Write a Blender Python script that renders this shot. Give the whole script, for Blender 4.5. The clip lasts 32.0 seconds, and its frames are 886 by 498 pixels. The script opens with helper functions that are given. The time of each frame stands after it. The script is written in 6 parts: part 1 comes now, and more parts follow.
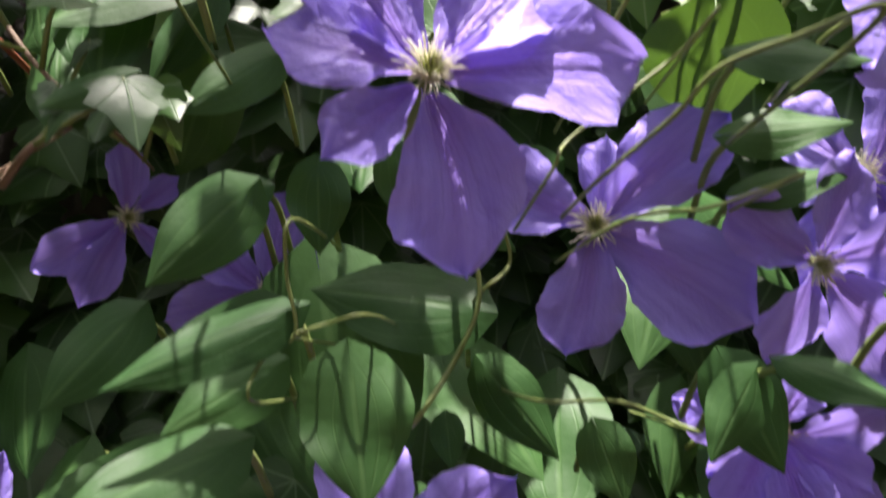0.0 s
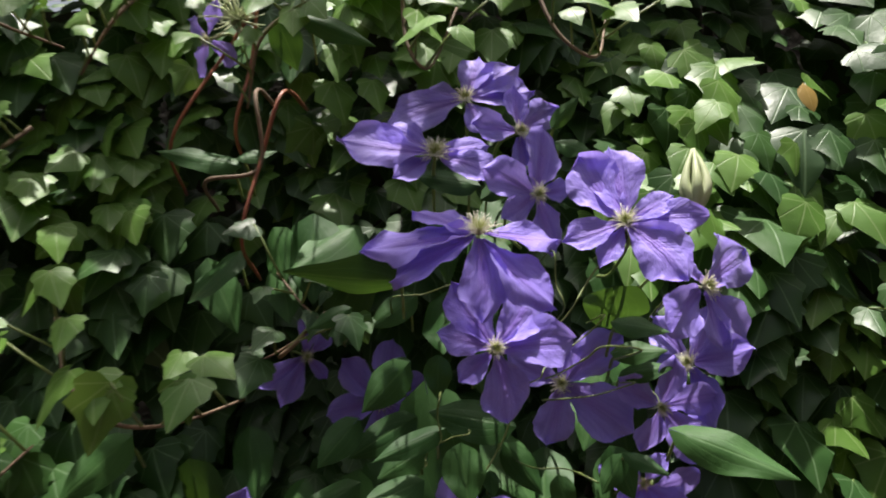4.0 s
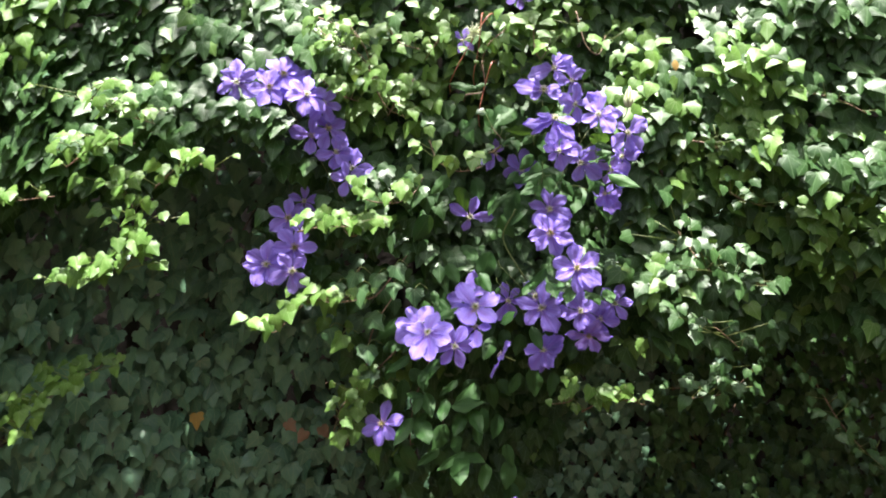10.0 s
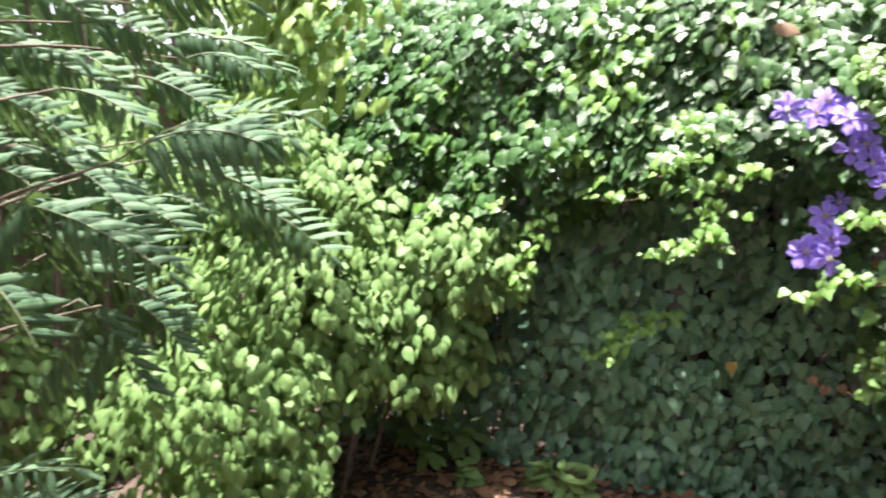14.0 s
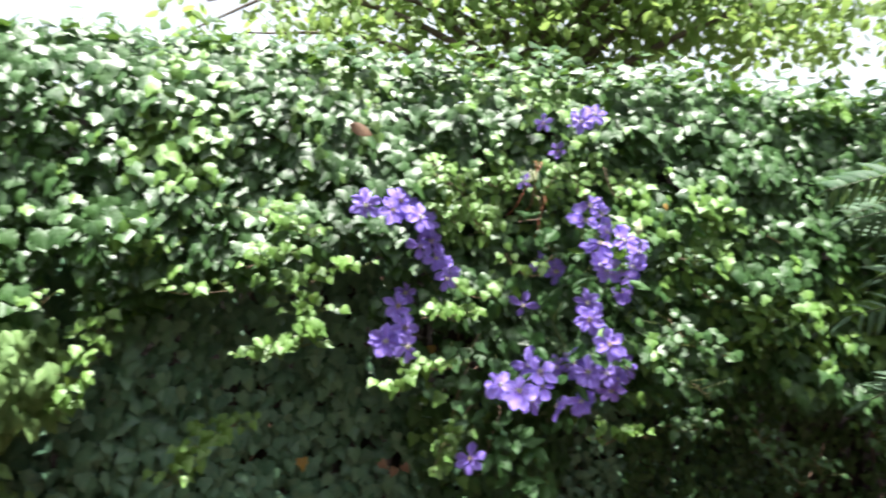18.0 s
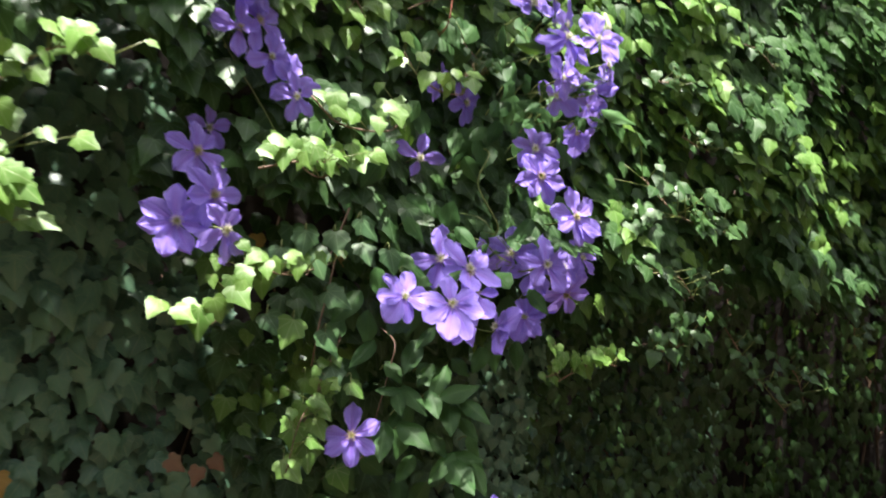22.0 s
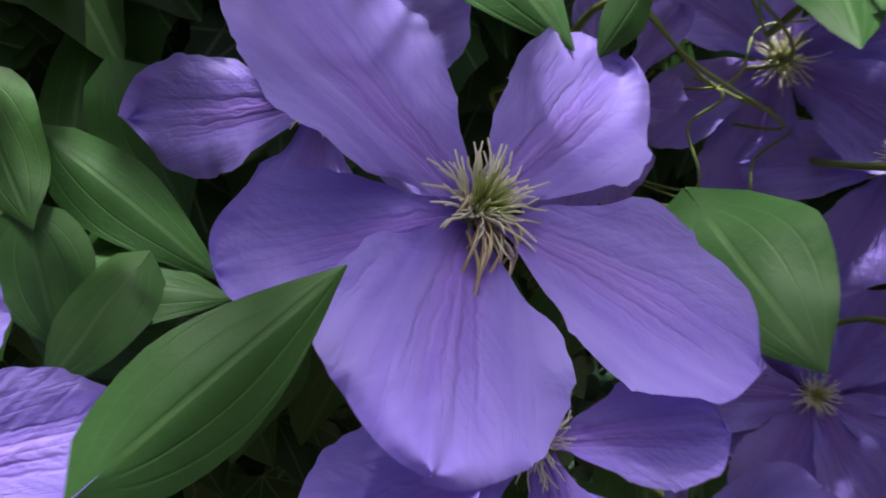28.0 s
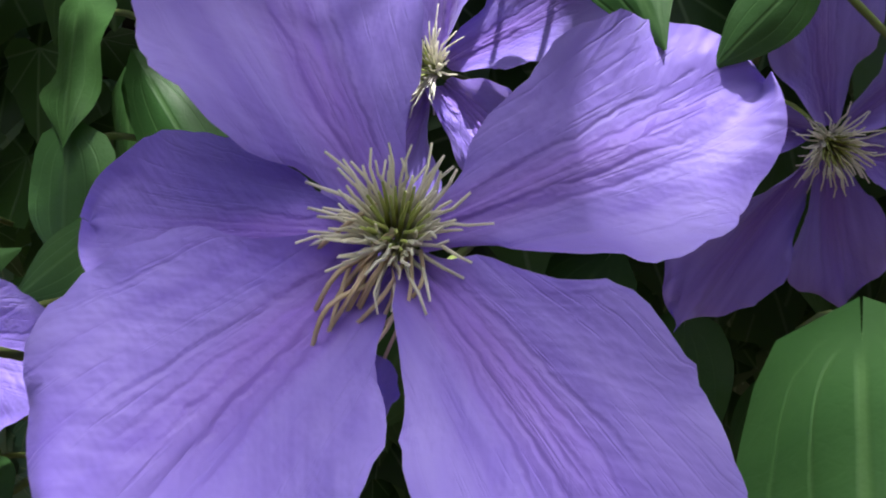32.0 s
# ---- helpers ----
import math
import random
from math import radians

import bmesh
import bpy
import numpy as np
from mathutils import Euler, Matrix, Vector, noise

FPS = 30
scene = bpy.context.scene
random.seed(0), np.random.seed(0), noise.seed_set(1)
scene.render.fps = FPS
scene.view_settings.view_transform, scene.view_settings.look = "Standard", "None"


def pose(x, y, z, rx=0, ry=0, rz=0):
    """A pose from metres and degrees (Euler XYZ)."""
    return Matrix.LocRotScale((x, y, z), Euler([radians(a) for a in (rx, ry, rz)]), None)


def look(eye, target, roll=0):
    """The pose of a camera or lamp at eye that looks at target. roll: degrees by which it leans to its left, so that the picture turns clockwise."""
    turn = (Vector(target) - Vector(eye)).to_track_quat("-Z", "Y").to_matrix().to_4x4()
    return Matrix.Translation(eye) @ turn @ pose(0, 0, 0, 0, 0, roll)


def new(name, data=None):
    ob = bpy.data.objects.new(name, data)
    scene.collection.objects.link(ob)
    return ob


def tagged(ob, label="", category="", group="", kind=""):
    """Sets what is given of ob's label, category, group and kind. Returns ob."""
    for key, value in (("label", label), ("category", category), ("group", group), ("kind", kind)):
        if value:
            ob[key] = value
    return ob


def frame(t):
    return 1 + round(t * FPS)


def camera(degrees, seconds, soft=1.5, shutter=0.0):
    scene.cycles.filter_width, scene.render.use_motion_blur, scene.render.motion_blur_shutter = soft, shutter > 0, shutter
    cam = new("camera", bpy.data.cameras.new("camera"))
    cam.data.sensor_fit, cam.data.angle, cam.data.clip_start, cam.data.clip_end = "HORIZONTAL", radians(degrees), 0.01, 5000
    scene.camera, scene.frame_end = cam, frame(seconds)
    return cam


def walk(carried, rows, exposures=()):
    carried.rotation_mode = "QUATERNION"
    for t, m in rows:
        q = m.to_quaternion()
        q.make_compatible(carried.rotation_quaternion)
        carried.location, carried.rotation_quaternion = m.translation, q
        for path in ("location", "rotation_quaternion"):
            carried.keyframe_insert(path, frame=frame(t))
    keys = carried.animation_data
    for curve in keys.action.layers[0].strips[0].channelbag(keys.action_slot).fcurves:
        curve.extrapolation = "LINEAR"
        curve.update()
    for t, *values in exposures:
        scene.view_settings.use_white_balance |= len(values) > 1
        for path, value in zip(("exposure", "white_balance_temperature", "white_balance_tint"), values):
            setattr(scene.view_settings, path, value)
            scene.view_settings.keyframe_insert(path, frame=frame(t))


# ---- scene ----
cam = camera(59.9, 32.0, soft=1.9, shutter=0.4)
METRES, EYE, TILT, LEAN, TURN = 6.4, 1.5, 7.5, 2.5, 0.0
EXPOSURES = [(0.0, 1.65, 6550, 18), (1.0, 1.55, 6550, 14), (2.0, 0.65, 6600, 14), (4.5, 0.85, 6500, 11), (6.0, 1.45, 6550, 12), (9.0, 1.8, 6450, 14), (11.0, 2.2, 6300, 13), (14.0, 2.4, 6350, 15), (17.0, 1.95, 6300, 12),
             (19.0, 1.85, 6100, 14), (20.5, 1.9, 6100, 15), (22.0, 1.95, 6400, 16), (24.5, 1.75, 6350, 12), (27.0, 1.05, 6200, 11), (28.0, 1.1, 6150, 12), (29.0, 1.15, 6100, 12), (31.0, 1.25, 6050, 12), (32.0, 1.25, 6100, 11)]
ROWS = [
    (0.0, 0.0, 0.0, 0.0, 0.0, 0.0, -0.0),
    (0.5, -0.0004, -0.0, 0.0043, 0.94, 4.35, 0.28),
    (1.0, -0.0006, -0.0016, 0.0068, 0.94, 6.26, 0.06),
    (1.5, -0.001, -0.0054, 0.0089, 0.59, 7.31, -0.36),
    (2.0, -0.0009, -0.0113, 0.0094, 0.2, 7.47, -0.6),
    (2.5, 0.0004, -0.0194, 0.0098, -0.68, 6.8, -0.95),
    (4.5, -0.0132, -0.0686, 0.0117, 0.12, 2.61, -1.17),
    (5.0, -0.022, -0.0888, 0.0113, -0.23, 1.36, -0.75),
    (5.5, -0.0255, -0.1057, 0.0111, -1.07, -0.42, -1.61),
    (6.0, -0.023, -0.1203, 0.0098, 1.07, -2.74, -1.99),
    (6.5, -0.0199, -0.1403, 0.007, 3.78, -6.23, -3.15),
    (7.0, -0.0221, -0.1593, 0.0082, 4.84, -6.7, -2.53),
    (7.5, -0.0283, -0.1804, 0.0098, 4.87, -8.75, -0.88),
    (8.0, -0.0332, -0.202, 0.0119, 3.58, -9.65, -0.64),
    (8.5, -0.0327, -0.2173, 0.0129, 4.83, -8.49, -1.38),
    (9.0, -0.0251, -0.2329, 0.0154, 5.81, -8.34, -0.83),
    (9.5, -0.0134, -0.2506, 0.0198, 7.39, -9.84, -1.66),
    (10.0, -0.0089, -0.2659, 0.0226, 6.98, -10.65, -1.57),
    (10.5, -0.012, -0.2825, 0.0242, 8.08, -10.18, -0.89),
    (11.0, -0.0148, -0.3014, 0.0275, 10.63, -10.38, -0.01),
    (11.5, -0.0168, -0.3162, 0.0333, 9.97, -11.87, -0.08),
    (12.0, -0.0127, -0.331, 0.0353, 13.03, -9.59, 0.43),
    (12.5, -0.0079, -0.3482, 0.0434, 16.83, -13.1, -0.05),
    (13.0, -0.0079, -0.362, 0.048, 25.81, -12.65, 0.46),
    (13.5, -0.0146, -0.3752, 0.0511, 31.65, -12.42, 1.03),
    (14.0, -0.0252, -0.3911, 0.0546, 37.47, -12.69, 2.66),
    (14.5, -0.0388, -0.4056, 0.0584, 40.18, -12.81, 3.22),
    (16.5, -0.1031, -0.399, 0.0546, 24.15, -12.4, -1.44),
    (17.0, -0.115, -0.3929, 0.0547, 14.28, -9.83, -1.76),
    (17.5, -0.1277, -0.3859, 0.0551, 3.49, -7.18, -2.46),
    (18.0, -0.1364, -0.3806, 0.0554, -6.21, -6.4, -4.55),
    (18.5, -0.1363, -0.3704, 0.0522, -14.66, -5.52, -6.36),
    (19.0, -0.1343, -0.3481, 0.0447, -19.61, -3.76, -6.46),
    (19.5, -0.1389, -0.3224, 0.0358, -23.21, -5.79, -8.5),
    (20.0, -0.1501, -0.292, 0.0267, -25.79, -6.76, -7.0),
    (20.5, -0.1562, -0.2668, 0.0177, -22.58, -8.96, -6.9),
    (21.0, -0.1543, -0.2376, 0.007, -22.46, -7.05, -5.81),
    (21.5, -0.15, -0.2115, -0.0011, -22.61, -9.23, -6.27),
    (22.0, -0.1441, -0.1788, -0.0084, -26.31, -10.01, -5.88),
    (22.5, -0.1377, -0.1522, -0.0157, -30.23, -13.26, -5.76),
    (23.0, -0.1237, -0.1266, -0.0213, -30.9, -14.96, -5.51),
    (23.5, -0.1086, -0.1042, -0.0254, -30.4, -17.73, -5.26),
    (24.0, -0.0977, -0.0856, -0.0311, -29.98, -20.89, -5.5),
    (24.5, -0.0857, -0.0636, -0.0336, -30.16, -21.76, -4.2),
    (26.5, -0.0531, -0.0197, -0.0396, -25.03, -25.2, -5.83),
    (27.0, -0.047, -0.0132, -0.0411, -21.86, -25.41, -6.28),
    (27.5, -0.0428, -0.0059, -0.0428, -20.58, -24.5, -4.98),
    (28.0, -0.0389, -0.0001, -0.0442, -16.92, -25.69, -3.66),
    (28.5, -0.0334, 0.0049, -0.0458, -7.62, -28.41, -3.91),
    (29.0, -0.0287, 0.0067, -0.0461, 2.16, -29.55, -3.42),
    (29.5, -0.0278, 0.0084, -0.047, 8.01, -30.41, -3.46),
    (30.0, -0.0273, 0.0099, -0.0473, 12.02, -30.66, -4.42),
    (30.5, -0.026, 0.011, -0.0474, 14.34, -30.28, -4.33),
    (31.0, -0.025, 0.0114, -0.047, 15.58, -29.99, -4.02),
    (31.5, -0.0247, 0.0095, -0.0459, 16.26, -29.12, -4.4),
    (32.0, -0.0241, 0.0067, -0.0454, 16.4, -28.48, -4.24),
]
walk(cam, [(t, pose(0, 0, EYE, TILT, LEAN, TURN) @ pose(METRES * x, METRES * y, METRES * z, 90 + pitch, roll, yaw)) for t, x, y, z, yaw, pitch, roll in ROWS],
     exposures=EXPOSURES)

# ---------------------------------------------------------------- light
world = bpy.data.worlds.new("sky")
scene.world = world
world.use_nodes = True
wn = world.node_tree
sky = wn.nodes.new("ShaderNodeTexSky")
sky.sky_type = "NISHITA"
sky.sun_disc = False
SUN_UP, SUN_ROUND = radians(87), radians(190)
sky.sun_elevation, sky.sun_rotation = SUN_UP, SUN_ROUND
sky.air_density, sky.dust_density, sky.ozone_density = 1.0, 7.0, 0.6
haze = wn.nodes.new("ShaderNodeHueSaturation")
haze.inputs["Saturation"].default_value = 0.55
wn.links.new(sky.outputs[0], haze.inputs["Color"])
# a bright white haze all round the horizon
way = wn.nodes.new("ShaderNodeTexCoord")
way_parts = wn.nodes.new("ShaderNodeSeparateXYZ")
wn.links.new(way.outputs["Generated"], way_parts.inputs[0])
low = wn.nodes.new("ShaderNodeMapRange")
low.interpolation_type = "SMOOTHSTEP"
low.inputs[1].default_value, low.inputs[2].default_value = 0.62, 0.12
wn.links.new(way_parts.outputs[2], low.inputs[0])
bank = wn.nodes.new("ShaderNodeMix")
bank.data_type = "RGBA"
wn.links.new(low.outputs[0], bank.inputs[0])
wn.links.new(haze.outputs[0], bank.inputs[6])
bank.inputs[7].default_value = (6.0, 6.4, 6.7, 1.0)
wn.links.new(bank.outputs[2], wn.nodes["Background"].inputs[0])
wn.nodes["Background"].inputs[1].default_value = 0.068
sun_data = bpy.data.lights.new("sun", "SUN")
sun_data.energy, sun_data.angle, sun_data.color = 5.7, radians(1), (1.0, 0.95, 0.87)
sun = new("sun", sun_data)
sun_way = Vector((math.sin(SUN_ROUND) * math.cos(SUN_UP), math.cos(SUN_ROUND) * math.cos(SUN_UP), math.sin(SUN_UP)))
sun.matrix_world = look((0, 0, 8), Vector((0, 0, 8)) - sun_way)


# ---------------------------------------------------------------- materials
class Nodes:
    """Short hand for a node material."""

    def __init__(self, name):
        self.mat = bpy.data.materials.new(name)
        self.mat.use_nodes = True
        self.t = self.mat.node_tree
        self.bsdf = self.t.nodes["Principled BSDF"]
        self.out = self.t.nodes["Material Output"]

    def node(self, kind, **sets):
        n = self.t.nodes.new(kind)
        for k, v in sets.items():
            setattr(n, k, v)
        return n

    def link(self, a, b):
        self.t.links.new(a, b)

    def feed(self, socket, v):
        if hasattr(v, "links"):
            self.link(v, socket)
        else:
            socket.default_value = v

    def math(self, op, a, b=0.0, clamp=False):
        n = self.node("ShaderNodeMath", operation=op, use_clamp=clamp)
        self.feed(n.inputs[0], a)
        self.feed(n.inputs[1], b)
        return n.outputs[0]

    def mix(self, f, a, b):
        n = self.node("ShaderNodeMix", data_type="RGBA")
        self.feed(n.inputs[0], f)
        self.feed(n.inputs[6], a)
        self.feed(n.inputs[7], b)
        return n.outputs[2]

    def ramp(self, f, lo, hi):
        n = self.node("ShaderNodeMapRange", interpolation_type="SMOOTHSTEP")
        self.feed(n.inputs[0], f)
        n.inputs[1].default_value, n.inputs[2].default_value = lo, hi
        return n.outputs[0]

    def noise(self, scale, detail=3.0, coord=None, rough=0.55):
        n = self.node("ShaderNodeTexNoise")
        n.inputs["Scale"].default_value, n.inputs["Detail"].default_value, n.inputs["Roughness"].default_value = scale, detail, rough
        if coord is None:
            coord = self.node("ShaderNodeNewGeometry").outputs["Position"]
        self.link(coord, n.inputs["Vector"])
        return n.outputs[0]

    def bump(self, height, strength, distance):
        n = self.node("ShaderNodeBump")
        n.inputs["Strength"].default_value, n.inputs["Distance"].default_value = strength, distance
        self.link(height, n.inputs["Height"])
        self.link(n.outputs[0], self.bsdf.inputs["Normal"])
        return n.outputs[0]

    def rand(self):
        """A number for each leaf, whether it is joined with others or an object of its own."""
        a = self.node("ShaderNodeNewGeometry").outputs["Random Per Island"]
        b = self.node("ShaderNodeObjectInfo").outputs["Random"]
        return self.math("FRACT", self.math("ADD", a, b))

    def through_light(self, colour, share):
        tr = self.node("ShaderNodeBsdfTranslucent")
        self.feed(tr.inputs[0], colour)
        mx = self.node("ShaderNodeMixShader")
        mx.inputs[0].default_value = share
        self.link(self.bsdf.outputs[0], mx.inputs[1])
        self.link(tr.outputs[0], mx.inputs[2])
        self.link(mx.outputs[0], self.out.inputs[0])


def c4(c):
    return (c[0], c[1], c[2], 1.0)


def leaf_material(name, dark, light, vein, kind="ivy", gloss=0.35, share=0.25, thin=(0.25, 0.4, 0.05), veins=0.7, sheen=0.42):
    m = Nodes(name)
    uv = m.node("ShaderNodeUVMap").outputs[0]
    sep = m.node("ShaderNodeSeparateXYZ")
    m.link(uv, sep.inputs[0])
    u, v = m.math("ABSOLUTE", sep.outputs[0]), sep.outputs[1]
    lines = m.math("SUBTRACT", 1.0, m.ramp(u, 0.004, 0.022))
    if kind == "ivy":
        for a in (38, 78):
            d = m.math("ABSOLUTE", m.math("SUBTRACT", m.math("MULTIPLY", u, math.cos(radians(a))), m.math("MULTIPLY", v, math.sin(radians(a)))))
            lines = m.math("MAXIMUM", lines, m.math("SUBTRACT", 1.0, m.ramp(d, 0.003, 0.018)))
    elif kind == "ovate":
        bow = m.math("MULTIPLY", m.math("SINE", m.math("MULTIPLY", m.math("POWER", v, 0.75), math.pi)), 1.0)
        for w, k in ((0.12, 0.6), (0.215, 0.4)):
            d = m.math("ABSOLUTE", m.math("SUBTRACT", u, m.math("MULTIPLY", bow, w)))
            lines = m.math("MAXIMUM", lines, m.math("MULTIPLY", m.math("SUBTRACT", 1.0, m.ramp(d, 0.001, 0.009)), k))
        net = m.node("ShaderNodeTexVoronoi", feature="DISTANCE_TO_EDGE")
        net.inputs["Scale"].default_value = 15.0
        m.link(uv, net.inputs["Vector"])
        lines = m.math("MAXIMUM", lines, m.math("MULTIPLY", m.math("SUBTRACT", 1.0, m.ramp(net.outputs["Distance"], 0.0, 0.09)), 0.09))
    else:
        s = m.math("FRACT", m.math("MULTIPLY", m.math("SUBTRACT", v, m.math("MULTIPLY", u, 0.8)), 10.0))
        lines = m.math("MAXIMUM", lines, m.math("MULTIPLY", m.math("SUBTRACT", 1.0, m.ramp(m.math("ABSOLUTE", m.math("SUBTRACT", s, 0.5)), 0.03, 0.16)), 0.6))
    if kind != "ivy":
        lines = m.math("MULTIPLY", lines, m.math("MULTIPLY", m.ramp(v, 0.0, 0.16), m.math("SUBTRACT", 1.0, m.ramp(v, 0.8, 1.0))))
    blot = m.noise(60.0, 4.0)
    r = m.rand()
    f = m.math("ADD", m.math("MULTIPLY", r, 0.62), m.math("MULTIPLY", blot, 0.5), clamp=True)
    base = m.mix(f, c4(dark), c4(light))
    worn = m.ramp(m.noise(14.0, 5.0), 0.66, 0.8)
    base = m.mix(m.math("MULTIPLY", worn, 0.35), base, c4((0.16, 0.14, 0.05)))
    base = m.mix(m.math("MULTIPLY", lines, veins), base, c4(vein))
    m.link(base, m.bsdf.inputs["Base Color"])
    rough = m.math("ADD", m.math("MULTIPLY", blot, 0.25), gloss - 0.1)
    m.link(rough, m.bsdf.inputs["Roughness"])
    m.bsdf.inputs["Specular IOR Level"].default_value = sheen
    relief = m.math("ADD", m.math("MULTIPLY", m.noise(220.0, 3.0), 0.5), m.math("MULTIPLY", lines, -0.35))
    m.bump(relief, 0.45, 0.0012)
    m.through_light(m.mix(0.5, base, c4(thin)), share)
    return m.mat


IVY = leaf_material("ivy_leaf", (0.012, 0.044, 0.012), (0.055, 0.13, 0.032), (0.13, 0.22, 0.1), gloss=0.4, share=0.2, thin=(0.2, 0.36, 0.04), sheen=0.4)
# lighter copy of the ivy colour; bounced light in the recess is painted in
IVY_DEEP = leaf_material("lightened_ivy_leaf", (0.048, 0.132, 0.08), (0.185, 0.34, 0.2), (0.22, 0.33, 0.18), gloss=0.36, share=0.1, thin=(0.1, 0.2, 0.04))
IVY_YOUNG = leaf_material("young_ivy_leaf", (0.06, 0.155, 0.026), (0.155, 0.295, 0.055), (0.36, 0.46, 0.2), gloss=0.42, share=0.32, thin=(0.32, 0.46, 0.07), veins=0.45)
IVY_SIDE = leaf_material("broad_ivy_leaf", (0.028, 0.082, 0.028), (0.07, 0.155, 0.055), (0.2, 0.32, 0.14), gloss=0.42, share=0.22, thin=(0.25, 0.4, 0.06), sheen=0.4, veins=0.5)
CLEM_LEAF = leaf_material("clematis_leaf", (0.018, 0.065, 0.016), (0.05, 0.125, 0.032), (0.12, 0.225, 0.075), "ovate", sheen=0.24, gloss=0.5, share=0.17, thin=(0.2, 0.38, 0.03), veins=0.3)
SHRUB_LEAF = leaf_material("shrub_leaf", (0.068, 0.14, 0.042), (0.15, 0.245, 0.08), (0.22, 0.34, 0.11), "oval", sheen=0.25, gloss=0.6, share=0.2, thin=(0.3, 0.45, 0.06), veins=0.45)
GOLD_LEAF = leaf_material("golden_leaf", (0.1, 0.19, 0.04), (0.2, 0.32, 0.075), (0.45, 0.5, 0.2), "oval", gloss=0.5, share=0.3, thin=(0.5, 0.6, 0.08), veins=0.4)
SUMAC_LEAF = leaf_material("sumac_leaf", (0.024, 0.06, 0.031), (0.062, 0.118, 0.06), (0.18, 0.26, 0.15), "oval", sheen=0.18, gloss=0.58, share=0.16, thin=(0.25, 0.4, 0.08), veins=0.4)
TREE_LEAF = leaf_material("tree_leaf", (0.085, 0.165, 0.04), (0.17, 0.28, 0.075), (0.2, 0.3, 0.08), "oval", gloss=0.5, share=0.5, thin=(0.4, 0.55, 0.14), veins=0.2)
DEAD_LEAF = leaf_material("dead_leaf", (0.07, 0.04, 0.022), (0.2, 0.115, 0.06), (0.25, 0.12, 0.05), "oval", gloss=0.7, share=0.12, thin=(0.4, 0.2, 0.06), veins=0.4)
YELLOW_LEAF = leaf_material("yellow_leaf", (0.24, 0.15, 0.03), (0.36, 0.23, 0.05), (0.5, 0.35, 0.1), gloss=0.6, share=0.2, thin=(0.6, 0.4, 0.05), veins=0.4)


def petal_material():
    m = Nodes("clematis_petal")
    uv = m.node("ShaderNodeUVMap").outputs[0]
    sep = m.node("ShaderNodeSeparateXYZ")
    m.link(uv, sep.inputs[0])
    u, v = sep.outputs[0], sep.outputs[1]
    au = m.math("ABSOLUTE", u)
    r = m.node("ShaderNodeObjectInfo").outputs["Random"]

    def stretched(across, along, seed):
        # veins fan out from the claw, so the way across is taken relative to the width there
        fan = m.math("DIVIDE", u, m.math("ADD", 0.45, m.math("MULTIPLY", v, 0.75)))
        c = m.node("ShaderNodeCombineXYZ")
        m.link(m.math("MULTIPLY", fan, across), c.inputs[0])
        m.link(m.math("MULTIPLY", v, along), c.inputs[1])
        m.link(m.math("MULTIPLY", r, seed), c.inputs[2])
        return c.outputs[0]

    streak = m.noise(1.0, 2.5, stretched(14.0, 1.6, 60.0), 0.5)
    veins = m.ramp(m.noise(1.0, 3.0, stretched(58.0, 3.0, 31.0), 0.6), 0.54, 0.74)
    pucker = m.noise(1.0, 3.0, stretched(9.0, 9.0, 40.0), 0.5)
    slant = m.node("ShaderNodeCombineXYZ")
    m.link(m.math("MULTIPLY", m.math("SUBTRACT", m.math("MULTIPLY", au, 1.25), v), 19.0), slant.inputs[0])
    m.link(m.math("MULTIPLY", m.math("ADD", u, m.math("MULTIPLY", v, 0.5)), 5.0), slant.inputs[1])
    m.link(m.math("MULTIPLY", r, 25.0), slant.inputs[2])
    feather = m.noise(1.0, 1.5, slant.outputs[0], 0.5)
    blot = m.noise(38.0, 4.0)
    base = m.mix(m.ramp(m.math("ADD", m.math("MULTIPLY", streak, 0.75), m.math("MULTIPLY", blot, 0.3)), 0.2, 0.9), c4((0.255, 0.165, 0.74)), c4((0.45, 0.35, 0.97)))
    base = m.mix(m.math("MULTIPLY", r, 0.3), base, c4((0.29, 0.2, 0.78)))
    base = m.mix(m.math("MULTIPLY", m.ramp(au, 0.14, 0.33), 0.4), base, c4((0.43, 0.355, 0.97)))
    bar = m.math("MULTIPLY", m.math("SUBTRACT", 1.0, m.ramp(au, 0.015, 0.12)), m.math("SUBTRACT", 1.0, m.ramp(v, 0.3, 0.95)))
    base = m.mix(m.math("MULTIPLY", bar, 0.5), base, c4((0.3, 0.13, 0.66)))
    ribs = None
    for w in (0.0, 0.045, 0.1):
        drift = m.math("MULTIPLY", m.math("SUBTRACT", pucker, 0.5), 0.05)
        d = m.math("ABSOLUTE", m.math("ADD", drift, m.math("SUBTRACT", au, m.math("MULTIPLY", w, m.math("ADD", 0.3, v)))))
        one = m.math("MULTIPLY", m.math("SUBTRACT", 1.0, m.ramp(d, 0.0, 0.012)), m.math("SUBTRACT", 1.0, m.ramp(v, 0.5, 0.95)))
        ribs = one if ribs is None else m.math("MAXIMUM", ribs, one)
    base = m.mix(m.math("MULTIPLY", ribs, 0.13), base, c4((0.17, 0.09, 0.5)))
    base = m.mix(m.math("MULTIPLY", veins, 0.1), base, c4((0.2, 0.14, 0.6)))
    m.link(base, m.bsdf.inputs["Base Color"])
    m.bsdf.inputs["Roughness"].default_value = 0.5
    m.bsdf.inputs["Sheen Weight"].default_value = 0.2
    m.bsdf.inputs["Specular IOR Level"].default_value = 0.35
